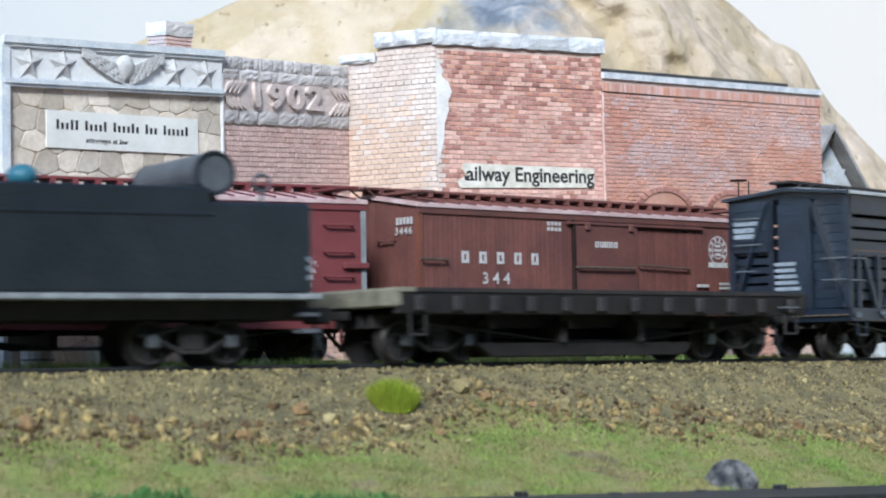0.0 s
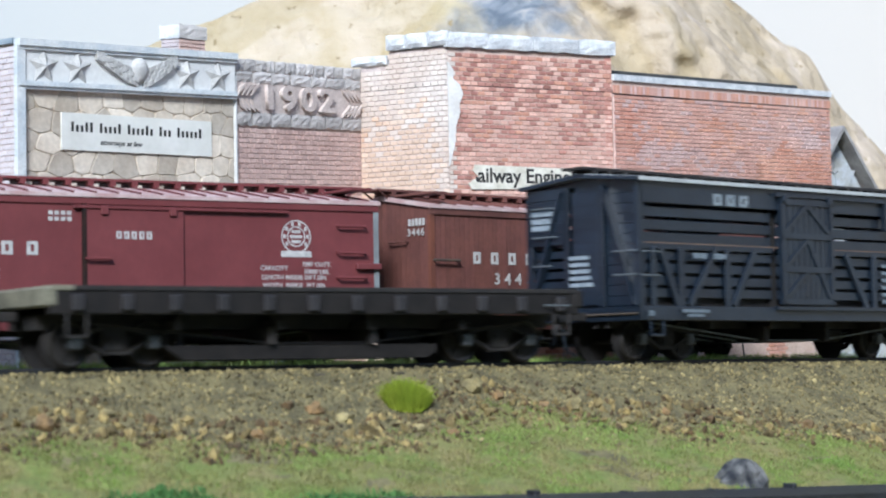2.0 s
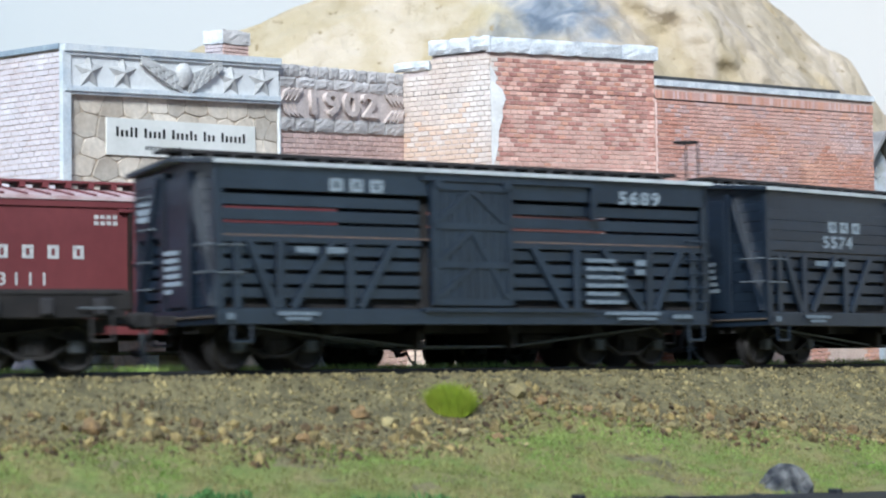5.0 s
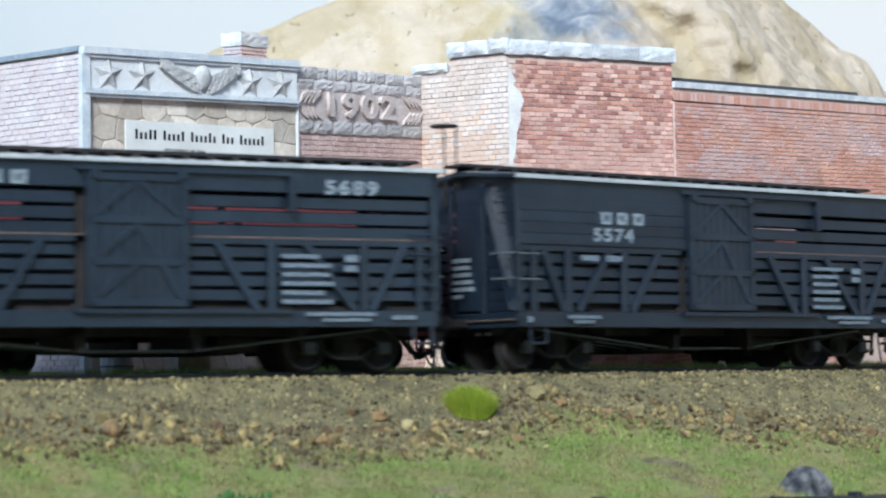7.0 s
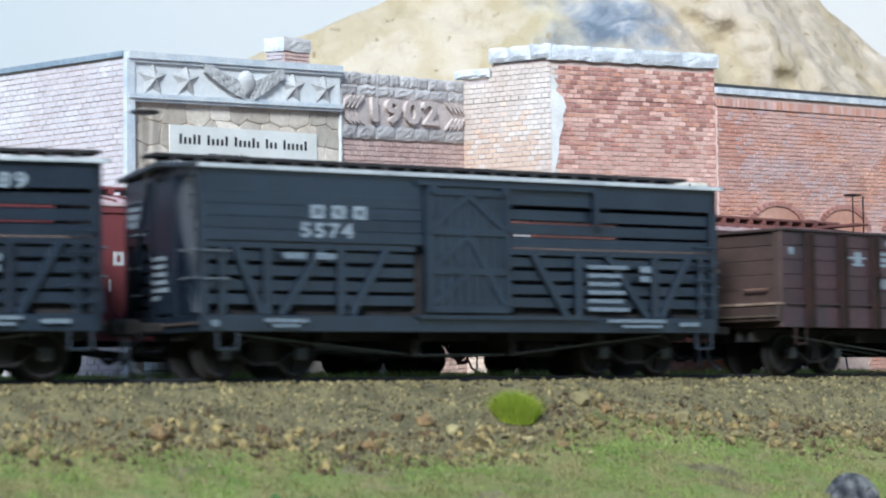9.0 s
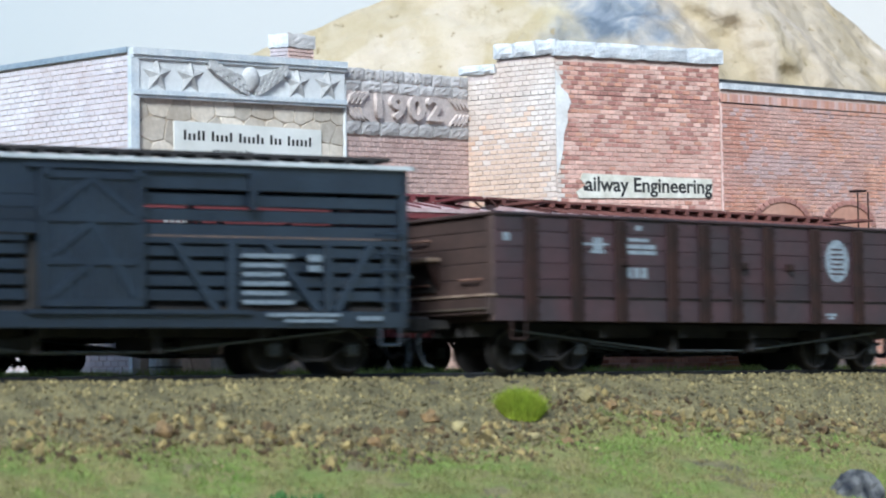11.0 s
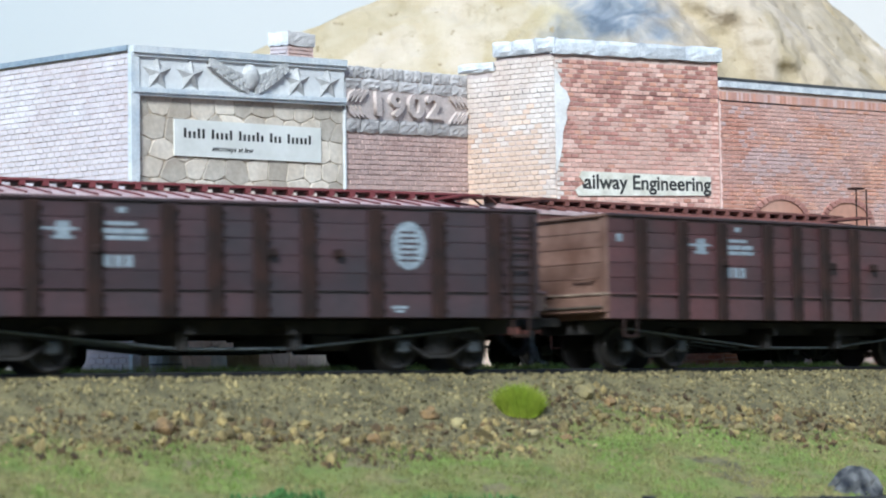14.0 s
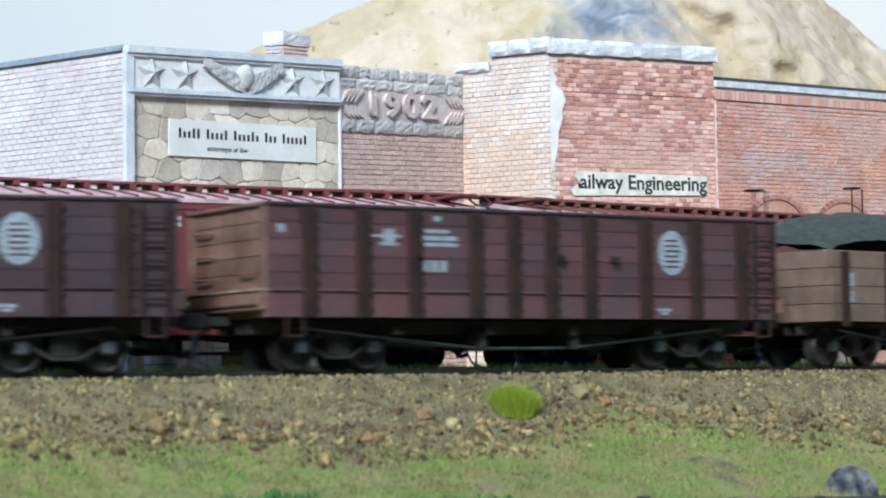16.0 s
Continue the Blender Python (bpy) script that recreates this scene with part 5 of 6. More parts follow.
    prism(bm, [(3.2 * math.cos(2 * math.pi * i / 28), 20.9 + 4.1 * math.sin(2 * math.pi * i / 28)) for i in range(28)], y - 0.08, y, Matrix.Translation((29.4 * MM, 0, 0)))
    herald = part("herald_disc", bm, "grey_letter", car, "greyed round herald")
    bm = B()
    for k in range(6):
        box(bm, 29.4 - 1.8 + 0.15 * (k % 2), 29.4 + 1.8 - 0.2 * (k % 3), y - 0.14, y - 0.06, 18.2 + k * 0.95, 18.55 + k * 0.95)
    part("herald_bars", bm, tint, herald)
    bars("initial_block", [(-34.8, -28.8, 22.3, 22.7), (-32.4, -30.2, 21.2, 23.7), (-33.0, -29.6, 20.9, 21.4), (-24.8, -19.2, 23.2, 23.8), (-24.8, -17.6, 21.9, 22.7), (-24.8, -17.4, 20.9, 21.6)], y - 0.02, "grey_letter", car)
    bars("number_bar", [(-24.6 + 1.8 * k, -23.4 + 1.8 * k, 16.6, 18.5) for k in range(3)], y - 0.02, "grey_letter", car)
    bars("stencil_bar", [(-22.3, -20.9, 25.2, 26.1), (26.0, 29.0, 10.2, 10.7), (26.6, 28.4, 9.6, 10.0), (-52.6, -51.2, 22.6, 24.0)], y - 0.02, "grey_letter", car)
    return car, truck(car, -38) + truck(car, 38)


def coal_car():
    car = thing("coal_gondola", "tan plank gondola heaped with fine grey green coal", "gondola car", "train cars")
    H, W, z0, z1 = 48, HALF - 0.4, 8.6, 22.6
    for sgn in (-1, 1):
        for k in range(4):
            a, b = z0 + k * 3.5, z0 + (k + 1) * 3.5
            part("side_plank", box(B(), -H, H, *sorted((sgn * W, sgn * (W - 1))), a + 0.06, b - 0.06, bevel=0.08), "plank_tan", car)
            part("end_plank", box(B(), *sorted((sgn * H, sgn * (H - 1))), -W + 1.02, W - 1.02, a + 0.06, b - 0.06, bevel=0.08), "plank_tan", car)
        for x in (-44.2, -30, -15, 0, 15, 30, 44.2):
            part("stake", box(B(), x - 0.9, x + 0.9, *sorted((sgn * W, sgn * (W + 0.9))), z0 - 1, z1 - 0.3, bevel=0.12), "gon_rib", car)
        coupler(car, sgn * H, sgn)
    bm = B()
    nx, ny = 48, 16
    g = []
    for i in range(nx + 1):
        row = []
        for j in range(ny + 1):
            x, y = -H + 1.2 + (2 * H - 2.4) * i / nx, -W + 1.2 + (2 * W - 2.4) * j / ny
            e = max(0, (1 - (y / W) ** 2)) * (1 - abs(x / H) ** 6)
            z = z1 - 2 + 11.0 * e ** 0.5 + 0.8 * fbm(x / 5, y / 5, 2) * (e > 0.02)
            row.append(bm.verts.new((x * MM, y * MM, z * MM)))
        g.append(row)
    for i in range(nx):
        for j in range(ny):
            bm.faces.new((g[i][j], g[i + 1][j], g[i + 1][j + 1], g[i][j + 1]))
    part("coal_load", bm, "coal", car, smooth=True)
    part("floor", box(B(), -H + 1, H - 1, -W + 1, W - 1, 8.7, 9.5), "gon_rib", car)
    underframe(car, H)
    bars("stencil_bar", [(-43.0, -41.0, 15.5, 18.2), (-43.0, -41.2, 12.4, 14.6)], -W - 0.02, "grey_letter", car)
    return car, truck(car, -33) + truck(car, 33)


def flat_car():
    car = thing("flat_car", "black wooden flat car with stake pockets and a bleached deck", "flat car", "train cars")
    H, W = 51.8, HALF - 0.5
    for sgn in (-1, 1):
        y = sgn * W
        part("side_beam", box(B(), -H, H, *sorted((y, y - sgn * 1.6)), 8.4, 12.2, bevel=0.15), "flat_black", car)
        for k in range(12):
            x = -H + 4.5 + k * (2 * H - 9) / 11
            p = part("stake_pocket", box(B(), x - 1.0, x + 1.0, *sorted((y + sgn * 1.0, y)), 8.9, 11.6, bevel=0.2), "pocket", car)
        grab(car, (44, y, 10), (49, y, 10), (0, sgn * 0.9, 0))
        for x in (-49, 46):
            bm = B()
            wire(bm, [(x, y, 8.6), (x, y, 4.8), (x + 3.4, y, 4.8), (x + 3.4, y, 8.6)], 0.25)
            part("stirrup", bm, "under_black", car)
    n = 52
    for k in range(n):
        x = -H + 0.1 + k * (2 * H - 0.2) / n
        part("deck_board", box(B(), x, x + (2 * H - 0.2) / n - 0.1, -W - 0.25, W + 0.25, 12.2, 13.0, bevel=0.06), "under_black" if k > 1 else "old_wood", car)
    for sgn in (-1, 1):
        x = sgn * H
        part("end_beam", box(B(), *sorted((x + sgn * 0.9, x - sgn * 1.2)), -W - 0.2, W + 0.2, 9.6, 12.8, bevel=0.3), "old_wood" if sgn < 0 else "flat_black", car, "bleached worn end beam" if sgn < 0 else "")
        coupler(car, x, sgn)
    part("under_box", prism(B(), [(-30.0, 3.4), (-26.5, 1.0), (21.5, 1.0), (23.5, 2.0), (23.5, 3.4)], -9.5, 9.5), "flat_black", car, "long flat black box slung below")
    for x in (-26, -8, 11):
        for y in (-7, 7):
            part("box_hanger", box(B(), x - 0.6, x + 0.6, y - 0.6, y + 0.6, 3.2, 8.6), "under_black", car)
    underframe(car, H, "under_black")
    return car, truck(car, -38) + truck(car, 38)


def tender():
    car = thing("tender", "dark blue black locomotive tender with a transverse air tank", "tender", "train cars")
    H, W = 43, HALF + 0.2
    part("tank_body", box(B(), -H, H, -W, W, 11.6, 26.8, bevel=0.5), "black_paint", car)
    part("bunker", box(B(), -H, 24.5, -W + 0.15, W - 0.15, 26.0, 29.1, bevel=0.3), "black_paint", car)
    part("bunker_bead", box(B(), -H, 25.0, -W - 0.25, W + 0.25, 24.3, 24.9, bevel=0.15), "black_paint", car)
    part("deck_plate", box(B(), -H - 2, H + 1.4, -W - 0.8, W + 0.8, 10.7, 11.7, bevel=0.15), "edge_grey", car, "dusty grey deck edge")
    part("frame_beam", box(B(), -H - 1, H + 1, -W + 4, W - 4, 7.6, 10.7), "under_black", car)
    bm = B()
    rod(bm, (26.0, -W + 1.6, 31.6), (26.0, W - 1.6, 31.6), 3.6, 28)
    tank = part("air_tank", bm, "tank_grey", car, "grey transverse air tank", smooth=False)
    bm = B()
    for y in (-W + 1.4, W - 1.4):
        ring(bm, (26.0, y, 31.6), 3.4, 0.35, "Y", 28, 6)
    part("tank_rim", bm, "black_paint", tank)
    part("tank_saddle", box(B(), 23.6, 28.4, -9, 9, 26.2, 29.4, bevel=0.3), "under_black", car)
    part("rear_deck_hatch", box(B(), 30, 36, -6, 6, 26.3, 27.6, bevel=0.3), "black_paint", car)
    bm = B()
    ring(bm, (36.5, -9, 30.6), 1.4, 0.32, "Y", 18, 6)
    rod(bm, (36.5, -9, 26), (36.5, -9, 29), 0.35, 8)
    part("lifting_ring", bm, "tank_grey", car)
    bm = B()
    r = bmesh.ops.create_icosphere(bm, subdivisions=3, radius=2.6 * MM)
    for v in r["verts"]:
        v.co = Vector((v.co.x - 5.0 * MM, v.co.y - 8 * MM, v.co.z * 0.75 + 30.6 * MM))
    rod(bm, (-5, -8, 28.5), (-5, -8, 29.6), 1.4, 12)
    part("filler_knob", bm, "teal", car, "teal domed cap", smooth=True)
    bars("number_bar", [(H - 1.1, H - 0.4, 14.0 + k * 1.5, 14.9 + k * 1.5) for k in range(3)], -W - 0.02, "stencil_grey", car)
    bm = B()
    box(bm, H - 2, H + 1.5, -W + 0.5, -W + 4, 5.2, 5.9)
    box(bm, H - 2, H + 1.5, -W + 0.5, -W + 4, 8.0, 8.6)
    part("rear_step", bm, "tank_grey", car)
    coupler(car, H + 1, 1)
    return car, truck(car, -26) + truck(car, 24)


def herald(car, x, z, r, y):
    """A round emblem as plain rings and bars."""
    bm = B()
    for R1, R0 in ((1.0, 0.92), (0.62, 0.54)):
        n = 32
        o = [bm.verts.new(((x + r * R1 * math.cos(2 * math.pi * i / n)) * MM, (y - 0.07) * MM, (z + r * R1 * math.sin(2 * math.pi * i / n)) * MM)) for i in range(n)]
        q = [bm.verts.new(((x + r * R0 * math.cos(2 * math.pi * i / n)) * MM, (y - 0.07) * MM, (z + r * R0 * math.sin(2 * math.pi * i / n)) * MM)) for i in range(n)]
        for i in range(n):
            bm.faces.new((o[i], o[(i + 1) % n], q[(i + 1) % n], q[i]))
    for i in range(8):
        a = radians(-35 + 250 * i / 7)
        cx, cz = x + r * 0.78 * math.cos(a), z + r * 0.78 * math.sin(a)
        box(bm, cx - 0.28, cx + 0.28, y - 0.1, y - 0.03, cz - 0.36, cz + 0.36)
    for k, w in ((0.3, 0.30), (0.0, 0.42), (-0.3, 0.32)):
        box(bm, x - r * w, x + r * w, y - 0.1, y - 0.03, z + r * k - 0.28, z + r * k + 0.28)
    box(bm, x - r * 1.02, x + r * 1.02, y - 0.1, y - 0.03, z - r * 1.22, z - r * 0.86)
    return part("herald", bm, "white_letter", car, "white round herald")


def box_car(name, label, paint, boards):
    car = thing(name, label, "boxcar", "standing boxcars")
    H, W = 52.5, HALF
    z0, ze = 8.0, 31.4
    body = part("body", box(B(), -H + 0.4, H - 0.4, -W + 0.4, W - 0.4, z0, ze), paint, car)
    for sgn in (-1, 1):
        y = sgn * W
        if boards:
            n = 80
            for k in range(n):
                a = -H + k * 2 * H / n
                part("side_board", box(B(), a + 0.04, a + 2 * H / n - 0.06, *sorted((y, y - sgn * 0.5)), z0, ze - 1.6), paint, car)
        else:
            part("side_sheet", box(B(), -H, H, *sorted((y, y - sgn * 0.5)), z0, ze - 1.6, bevel=0.05), paint, car)
        part("fascia", box(B(), -H - 0.3, H + 0.3, *sorted((y + sgn * 0.35, y - sgn * 0.5)), ze - 1.7, ze + 0.1, bevel=0.08), paint, car)
        part("sill", box(B(), -H, H, *sorted((y + sgn * 0.1, y - sgn * 0.6)), z0 - 1.2, z0 + 0.5, bevel=0.08), paint, car)
        door = part("door", box(B(), -8.8, 10.8, *sorted((y + sgn * 0.6, y)), z0 + 0.3, ze - 2.6, bevel=0.08), paint, car)
        part("door_edge", box(B(), -9.2, -8.5, *sorted((y + sgn * 0.75, y)), z0 + 0.3, ze - 1.6), "gon_rib", door)
        for x in (-5.0, 8.6):
            part("door_hanger", box(B(), x - 0.7, x + 0.7, *sorted((y + sgn * 1.1, y)), ze - 3.6, ze - 2.0, bevel=0.12), paint, door)
        part("door_rail", box(B(), -11, 32.5, *sorted((y + sgn * 0.9, y)), ze - 2.5, ze - 1.9, bevel=0.08), paint, car)
        grab(door, (-8.6, y + sgn * 0.5, 19.8), (9.0 if boards else -4, y + sgn * 0.5, 19.8), (0, sgn * 0.9, 0), "brass_wire" if boards else paint, 0.28)
        if boards:
            grab(car, (11.2, y, 20.6), (27.5, y, 20.2), (0, sgn * 0.9, 0), "brass_wire", 0.22)
        for z in (12, 16.8, 21.6, 26.8):
            grab(car, (43.5, y, z), (49.5, y, z), (0, sgn * 1.0, 0), paint, 0.26)
        for z in (12, 20.6):
            grab(car, (-H + 0.5, y, z), (-H + 7, y, z), (0, sgn * 1.0, 0), "brass_wire" if boards else paint, 0.26)
        part("bumper_block", box(B(), 47.5, H + 0.5, *sorted((y + sgn * 1.0, y)), 18.4, 19.6, bevel=0.15), paint, car)
        for x in (-50, 47):
            bm = B()
            wire(bm, [(x, y, 7), (x, y, 4.2), (x + 3.4, y, 4.2), (x + 3.4, y, 7)], 0.25)
            part("stirrup", bm, paint, car)
    for sgn in (-1, 1):
        x = sgn * H
        n = 20
        for k in range(n):
            a = -W + 0.5 + k * (2 * W - 1) / n
            part("end_board", box(B(), *sorted((x, x - sgn * 0.5)), a + 0.03, a + (2 * W - 1) / n - 0.05, z0, ze + 1.2 * (1 - abs(a + 0.7) / W) * 2.2), paint, car)
        part("corner_trim", box(B(), *sorted((x + sgn * 0.25, x - sgn * 0.8)), -W - 0.25, -W + 0.6, z0, ze), "oxide_light" if boards else "edge_grey", car)
        part("end_beam", box(B(), *sorted((x + sgn * 1.2, x)), -W, W, z0 - 1.0, z0 + 1.4, bevel=0.2), paint, car)
        hatch = part("end_door", box(B(), *sorted((x + sgn * 0.55, x)), 5.2, 12.8, 20.2, 30.2, bevel=0.1), paint, car)
        part("hatch_rail", box(B(), *sorted((x + sgn * 1.0, x)), 2.5, W, 30.3, 30.9), paint, hatch)
        part("hatch_sill", box(B(), *sorted((x + sgn * 1.2, x)), 4.6, 13.2, 19.4, 20.2), paint, hatch)
        grab(car, (x, -8, 24.6), (x, -3, 24.6), (sgn * 0.9, 0, 0), paint, 0.2)
        grab(car, (x, -8, 12.4), (x, -1, 12.4), (sgn * 0.9, 0, 0), paint, 0.2)
        coupler(car, x, sgn)
        bm = B()
        wire(bm, [(x + sgn * 0.8, 4.5, 8.6), (x + sgn * 2.2, 4.5, 6.4), (x + sgn * 5.2, 3.5, 2.8), (x + sgn * 6.4, 2.4, 3.4)], 0.4)
        part("air_hose", bm, "brass_wire", car)
        bm = B()
        for yy in (-2.4, 2.4):
            wire(bm, [(x, yy, 33.6), (x + sgn * 3.4, yy, 35.6)], 0.22)
        part("walk_bracket", bm, paint, car)
    gable_roof(car, H, W, ze + 0.5, 34.4, "red_roof_sheen", 0.6, 24, paint)
    for y in (-1.9, 0, 1.9):
        part("walk_board", box(B(), -H - 3.2, H + 3.2, y - 0.85, y + 0.85, 35.2, 35.7, bevel=0.05), paint, car)
    for k in range(24):
        x = -H + 1 + (2 * H - 2) * k / 23
        part("walk_saddle", box(B(), x - 0.55, x + 0.55, -2.8, 2.8, 34.3, 35.2), paint, car)
    for sgn in (-1, 1):
        part("lateral_walk", box(B(), sgn * (H - 3) - 2.2, sgn * (H - 3) + 2.2, -W + 0.4, -2.8, 34.0, 34.5, Matrix.Rotation(radians(0), 4, "X"), 0.05), paint, car)
    underframe(car, H)
    if boards:
        brake_wheel(car, H + 0.8, -8.6, 30, 41.6, "gon_rib", 1.9)
    y = -W
    hd = [(14, 19, 21.4, 22.3)]
    if boards:
        x = -41.0
        for k in range(5):  # the road's initials as plain blocks
            open_block(car, x + k * 4.95, 20.1, 2.0, 2.4, y, "white_letter")
            open_block(car, -2.6 + k * 1.45, 24.2, 1.1, 1.25, y - 0.62, "white_letter")
        letters("number", "344", 2.3, side(-31.4, 17.0, y - 0.05), "white_letter", car, 1.15, 1.6)
        bars("stencil_bar", [(-16.4 + 1.1 * k, -15.6 + 1.1 * k, 28.5 - 1.15 * j, 29.25 - 1.15 * j) for k in range(4) for j in range(2)], y - 0.02, "white_letter", car)
        letters("number", "3446", 1.45, Matrix.Translation((-H * MM - 0.0003, -10.6 * MM, 26.3 * MM)) @ Matrix.Rotation(radians(-90), 4, "Z") @ Matrix.Rotation(radians(90), 4, "X"), "white_letter", car, 1.1, 1.2)
        for k in range(5):
            part("initial_block", box(B(), -H - 0.32, -H - 0.2, -8.4 - k * 1.05 - 0.7, -8.4 - k * 1.05, 27.7, 29.1), "white_letter", car)
        herald(car, 38.0, 24.6, 3.2, y)
        bars("stencil_bar", [(0, 9, 11.0, 11.6), (30, 34, 16.2, 16.8), (37.6, 42, 16.8, 17.3), (37.6, 42, 15.8, 16.3)], y - 0.62, "white_letter", car)
    else:
        for k in range(5):
            open_block(car, -2.7 + k * 1.5, 23.5, 1.0, 1.4, y - 0.62, "white_letter")
            open_block(car, -38.7 + k * 4.75, 20.4, 2.1, 2.4, y, "white_letter")
        letters("number", "3111", 2.2, side(-29.0, 16.6, y - 0.05), "white_letter", car, 1.1, 1.5)
        bars("stencil_bar", [(-15.6 + 1.2 * k, -14.75 + 1.2 * k, 27.7 - 1.1 * j, 28.4 - 1.1 * j) for k in range(4) for j in range(2)], y - 0.02, "white_letter", car)
        herald(car, 34.6, 24.6, 3.2, y)
        for x, z, words in ((29.8, 18.5, "CAPACITY"), (39.0, 19.3, "1287 CU.FT."), (39.0, 17.9, "50000 LBS."), (34.2, 16.75, "LENGTH INSIDE 29FT.5IN."), (34.2, 15.25, "WIDTH  INSIDE  7FT.0IN."), (34.2, 13.75, "HEIGHT INSIDE  6FT.1IN.")):
            letters("lettering", words, 0.85, side(x, z, y - 0.03), "white_letter", car, 1.02)
    return car, truck(car, -38) + truck(car, 38)


# cars standing on the siding
def siding_pose(u):
    a = u / R
    r = R - 45 - HALF
    return pose(r * math.sin(a) * MM, (R - r * math.cos(a)) * MM, 0.2 * MM, 0, 0, math.degrees(a))


red_car, _ = box_car("red_boxcar", "clean freight red boxcar with white lettering on the siding", "freight_red", False)
red_car.matrix_basis = siding_pose(112.2)
brown_car, _ = box_car("brown_boxcar", "weathered brown board-sided boxcar on the siding", "oxide", True)
brown_car.matrix_basis = siding_pose(238.2)

TRAIN = []
for u, (car, sets) in (
    (-29.5, tender()),
    (81.8, flat_car()),
    (201.0, stock_car("slatted_stock_car", "slate black slatted stock car with diagonal braces", False, "5689", (36.0, 30.6), (-29.5, 29.9))),
    (322.2, stock_car("panelled_stock_car", "slate black stock car with a boarded upper panel", True, "5574", (-29.5, 24.0), (-31.2, 26.2))),
    (446.5, gondola("brown_gondola", "dusty maroon brown ribbed gondola with a faded end", "515", "gon_brown", "gon_dull")),
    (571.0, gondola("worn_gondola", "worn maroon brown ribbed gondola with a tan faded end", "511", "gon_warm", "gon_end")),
    (689.2, coal_car()),
):
    TRAIN.append((u, car, sets))


# ---- loose ground cover ----
def scatter_stones(name, count, seed, u_range, off_range, size, material, label, keep=None):
    rng = random.Random(seed)
    base = bmesh.new()
    bmesh.ops.create_icosphere(base, subdivisions=1, radius=1.0)
    bv = [v.co.copy() for v in base.verts]
    bf = [[v.index for v in f.verts] for f in base.faces]
    base.free()
    vs, fs = [], []
    n = 0
    while n < count:
        u, off = rng.uniform(*u_range), rng.uniform(*off_range)
        if keep and not keep(rng, u, off):
            n += 1
            continue
        x, y = curve_xy(u / R, off)
        s = size[0] + (size[1] - size[0]) * rng.random() ** 3
        q = Euler((rng.uniform(0, 6), rng.uniform(0, 6), rng.uniform(0, 6))).to_matrix()
        sc = Vector((rng.uniform(0.6, 1.5), rng.uniform(0.5, 1.1), rng.uniform(0.4, 0.9)))
        k = len(vs)
        z = ground_z(u, off) + s * 0.25
        for p in bv:
            j = 1 + 0.95 * noise.noise(p * 1.9 + Vector((n * 1.37, 0, 0)))
            d = q @ Vector((p.x * sc.x, p.y * sc.y, p.z * sc.z)) * (s * j)
            vs.append(((x + d.x) * MM, (y + d.y) * MM, (z + d.z) * MM))
        fs += [[i + k for i in f] for f in bf]
        n += 1
    me = bpy.data.meshes.new(name)
    me.from_pydata(vs, [], fs)
    me.materials.append(M[material])
    return tagged(new(name, me), label, "gravel", kind="stuff")


scatter_stones("ballast_gravel", 26000, 61, (40, 290), (-22, 8), (0.10, 0.52), "gravel", "tan and brown ballast gravel on the embankment", lambda r, u, o: o > turf_edge(u, o) - 2 or r.random() < 0.15)
scatter_stones("scree", 5200, 62, (40, 310), (-26, 1), (0.25, 1.25), "scree", "larger tan gravel lumps at the foot of the ballast", lambda r, u, o: -2.5 < o - turf_edge(u, o) < 8 and fbm(u / 8, o / 5, 3) > r.uniform(-0.5, 0.5))
scatter_stones("rusty_gravel", 3600, 63, (40, 310), (-26, 2), (0.25, 0.8), "gravel_rust", "rust brown stones among the gravel", lambda r, u, o: -5 < o - turf_edge(u, o) < 8)


def rock(name, u, off, size, material, label, seed, squash=0.6, lift=0.3):
    bm = B()
    bmesh.ops.create_icosphere(bm, subdivisions=2, radius=1.0)
    rg = random.Random(seed)
    o = Vector((rg.uniform(0, 50), rg.uniform(0, 50), 0))
    for v in bm.verts:
        n = v.co.normalized()
        k = 1 + 0.5 * noise.noise(n * 1.5 + o) + 0.4 * noise.noise(n * 3.4 + o)
        v.co = Vector((n.x * k, n.y * k * 0.8, n.z * k * squash)) * size * MM
    x, y = curve_xy(u / R, off)
    ob = part(name, bm, material)
    ob.matrix_basis = pose(x * MM, y * MM, (ground_z(u, off) + size * squash * lift) * MM, 0, 0, rg.uniform(0, 360))
    return tagged(ob, label, "rock")




def peaked_rock(u, off, wide, tall):
    """A faceted rock with a sharp peak and flaring foot."""
    bm = B()
    n, rows = 13, ((1.0, -0.25), (0.90, 0.15), (0.72, 0.52), (0.50, 0.82), (0.20, 1.0))
    rg = random.Random(5)
    loops = []
    for k, z in rows:
        loops.append([bm.verts.new(Vector((wide * (k * (1 + rg.uniform(-0.16, 0.16)) * math.cos(2 * math.pi * i / n) + 0.12 * z), 0.75 * wide * k * (1 + rg.uniform(-0.16, 0.16)) * math.sin(2 * math.pi * i / n), tall * (z + rg.uniform(-0.07, 0.07)))) * MM) for i in range(n)])
    for a, b in zip(loops, loops[1:]):
        for i in range(n):
            bm.faces.new((a[i], a[(i + 1) % n], b[(i + 1) % n]))
            bm.faces.new((a[i], b[(i + 1) % n], b[i]))
    bm.faces.new(loops[-1])
    bm.faces.new(loops[0][::-1])
    x, y = curve_xy(u / R, off)
    ob = part("dark_rock", bm, "rock_dark")
    ob.matrix_basis = pose(x * MM, y * MM, (ground_z(u, off) - 0.3) * MM, 0, 0, 15)
    return tagged(ob, "black and white streaked rock on the turf", "rock")


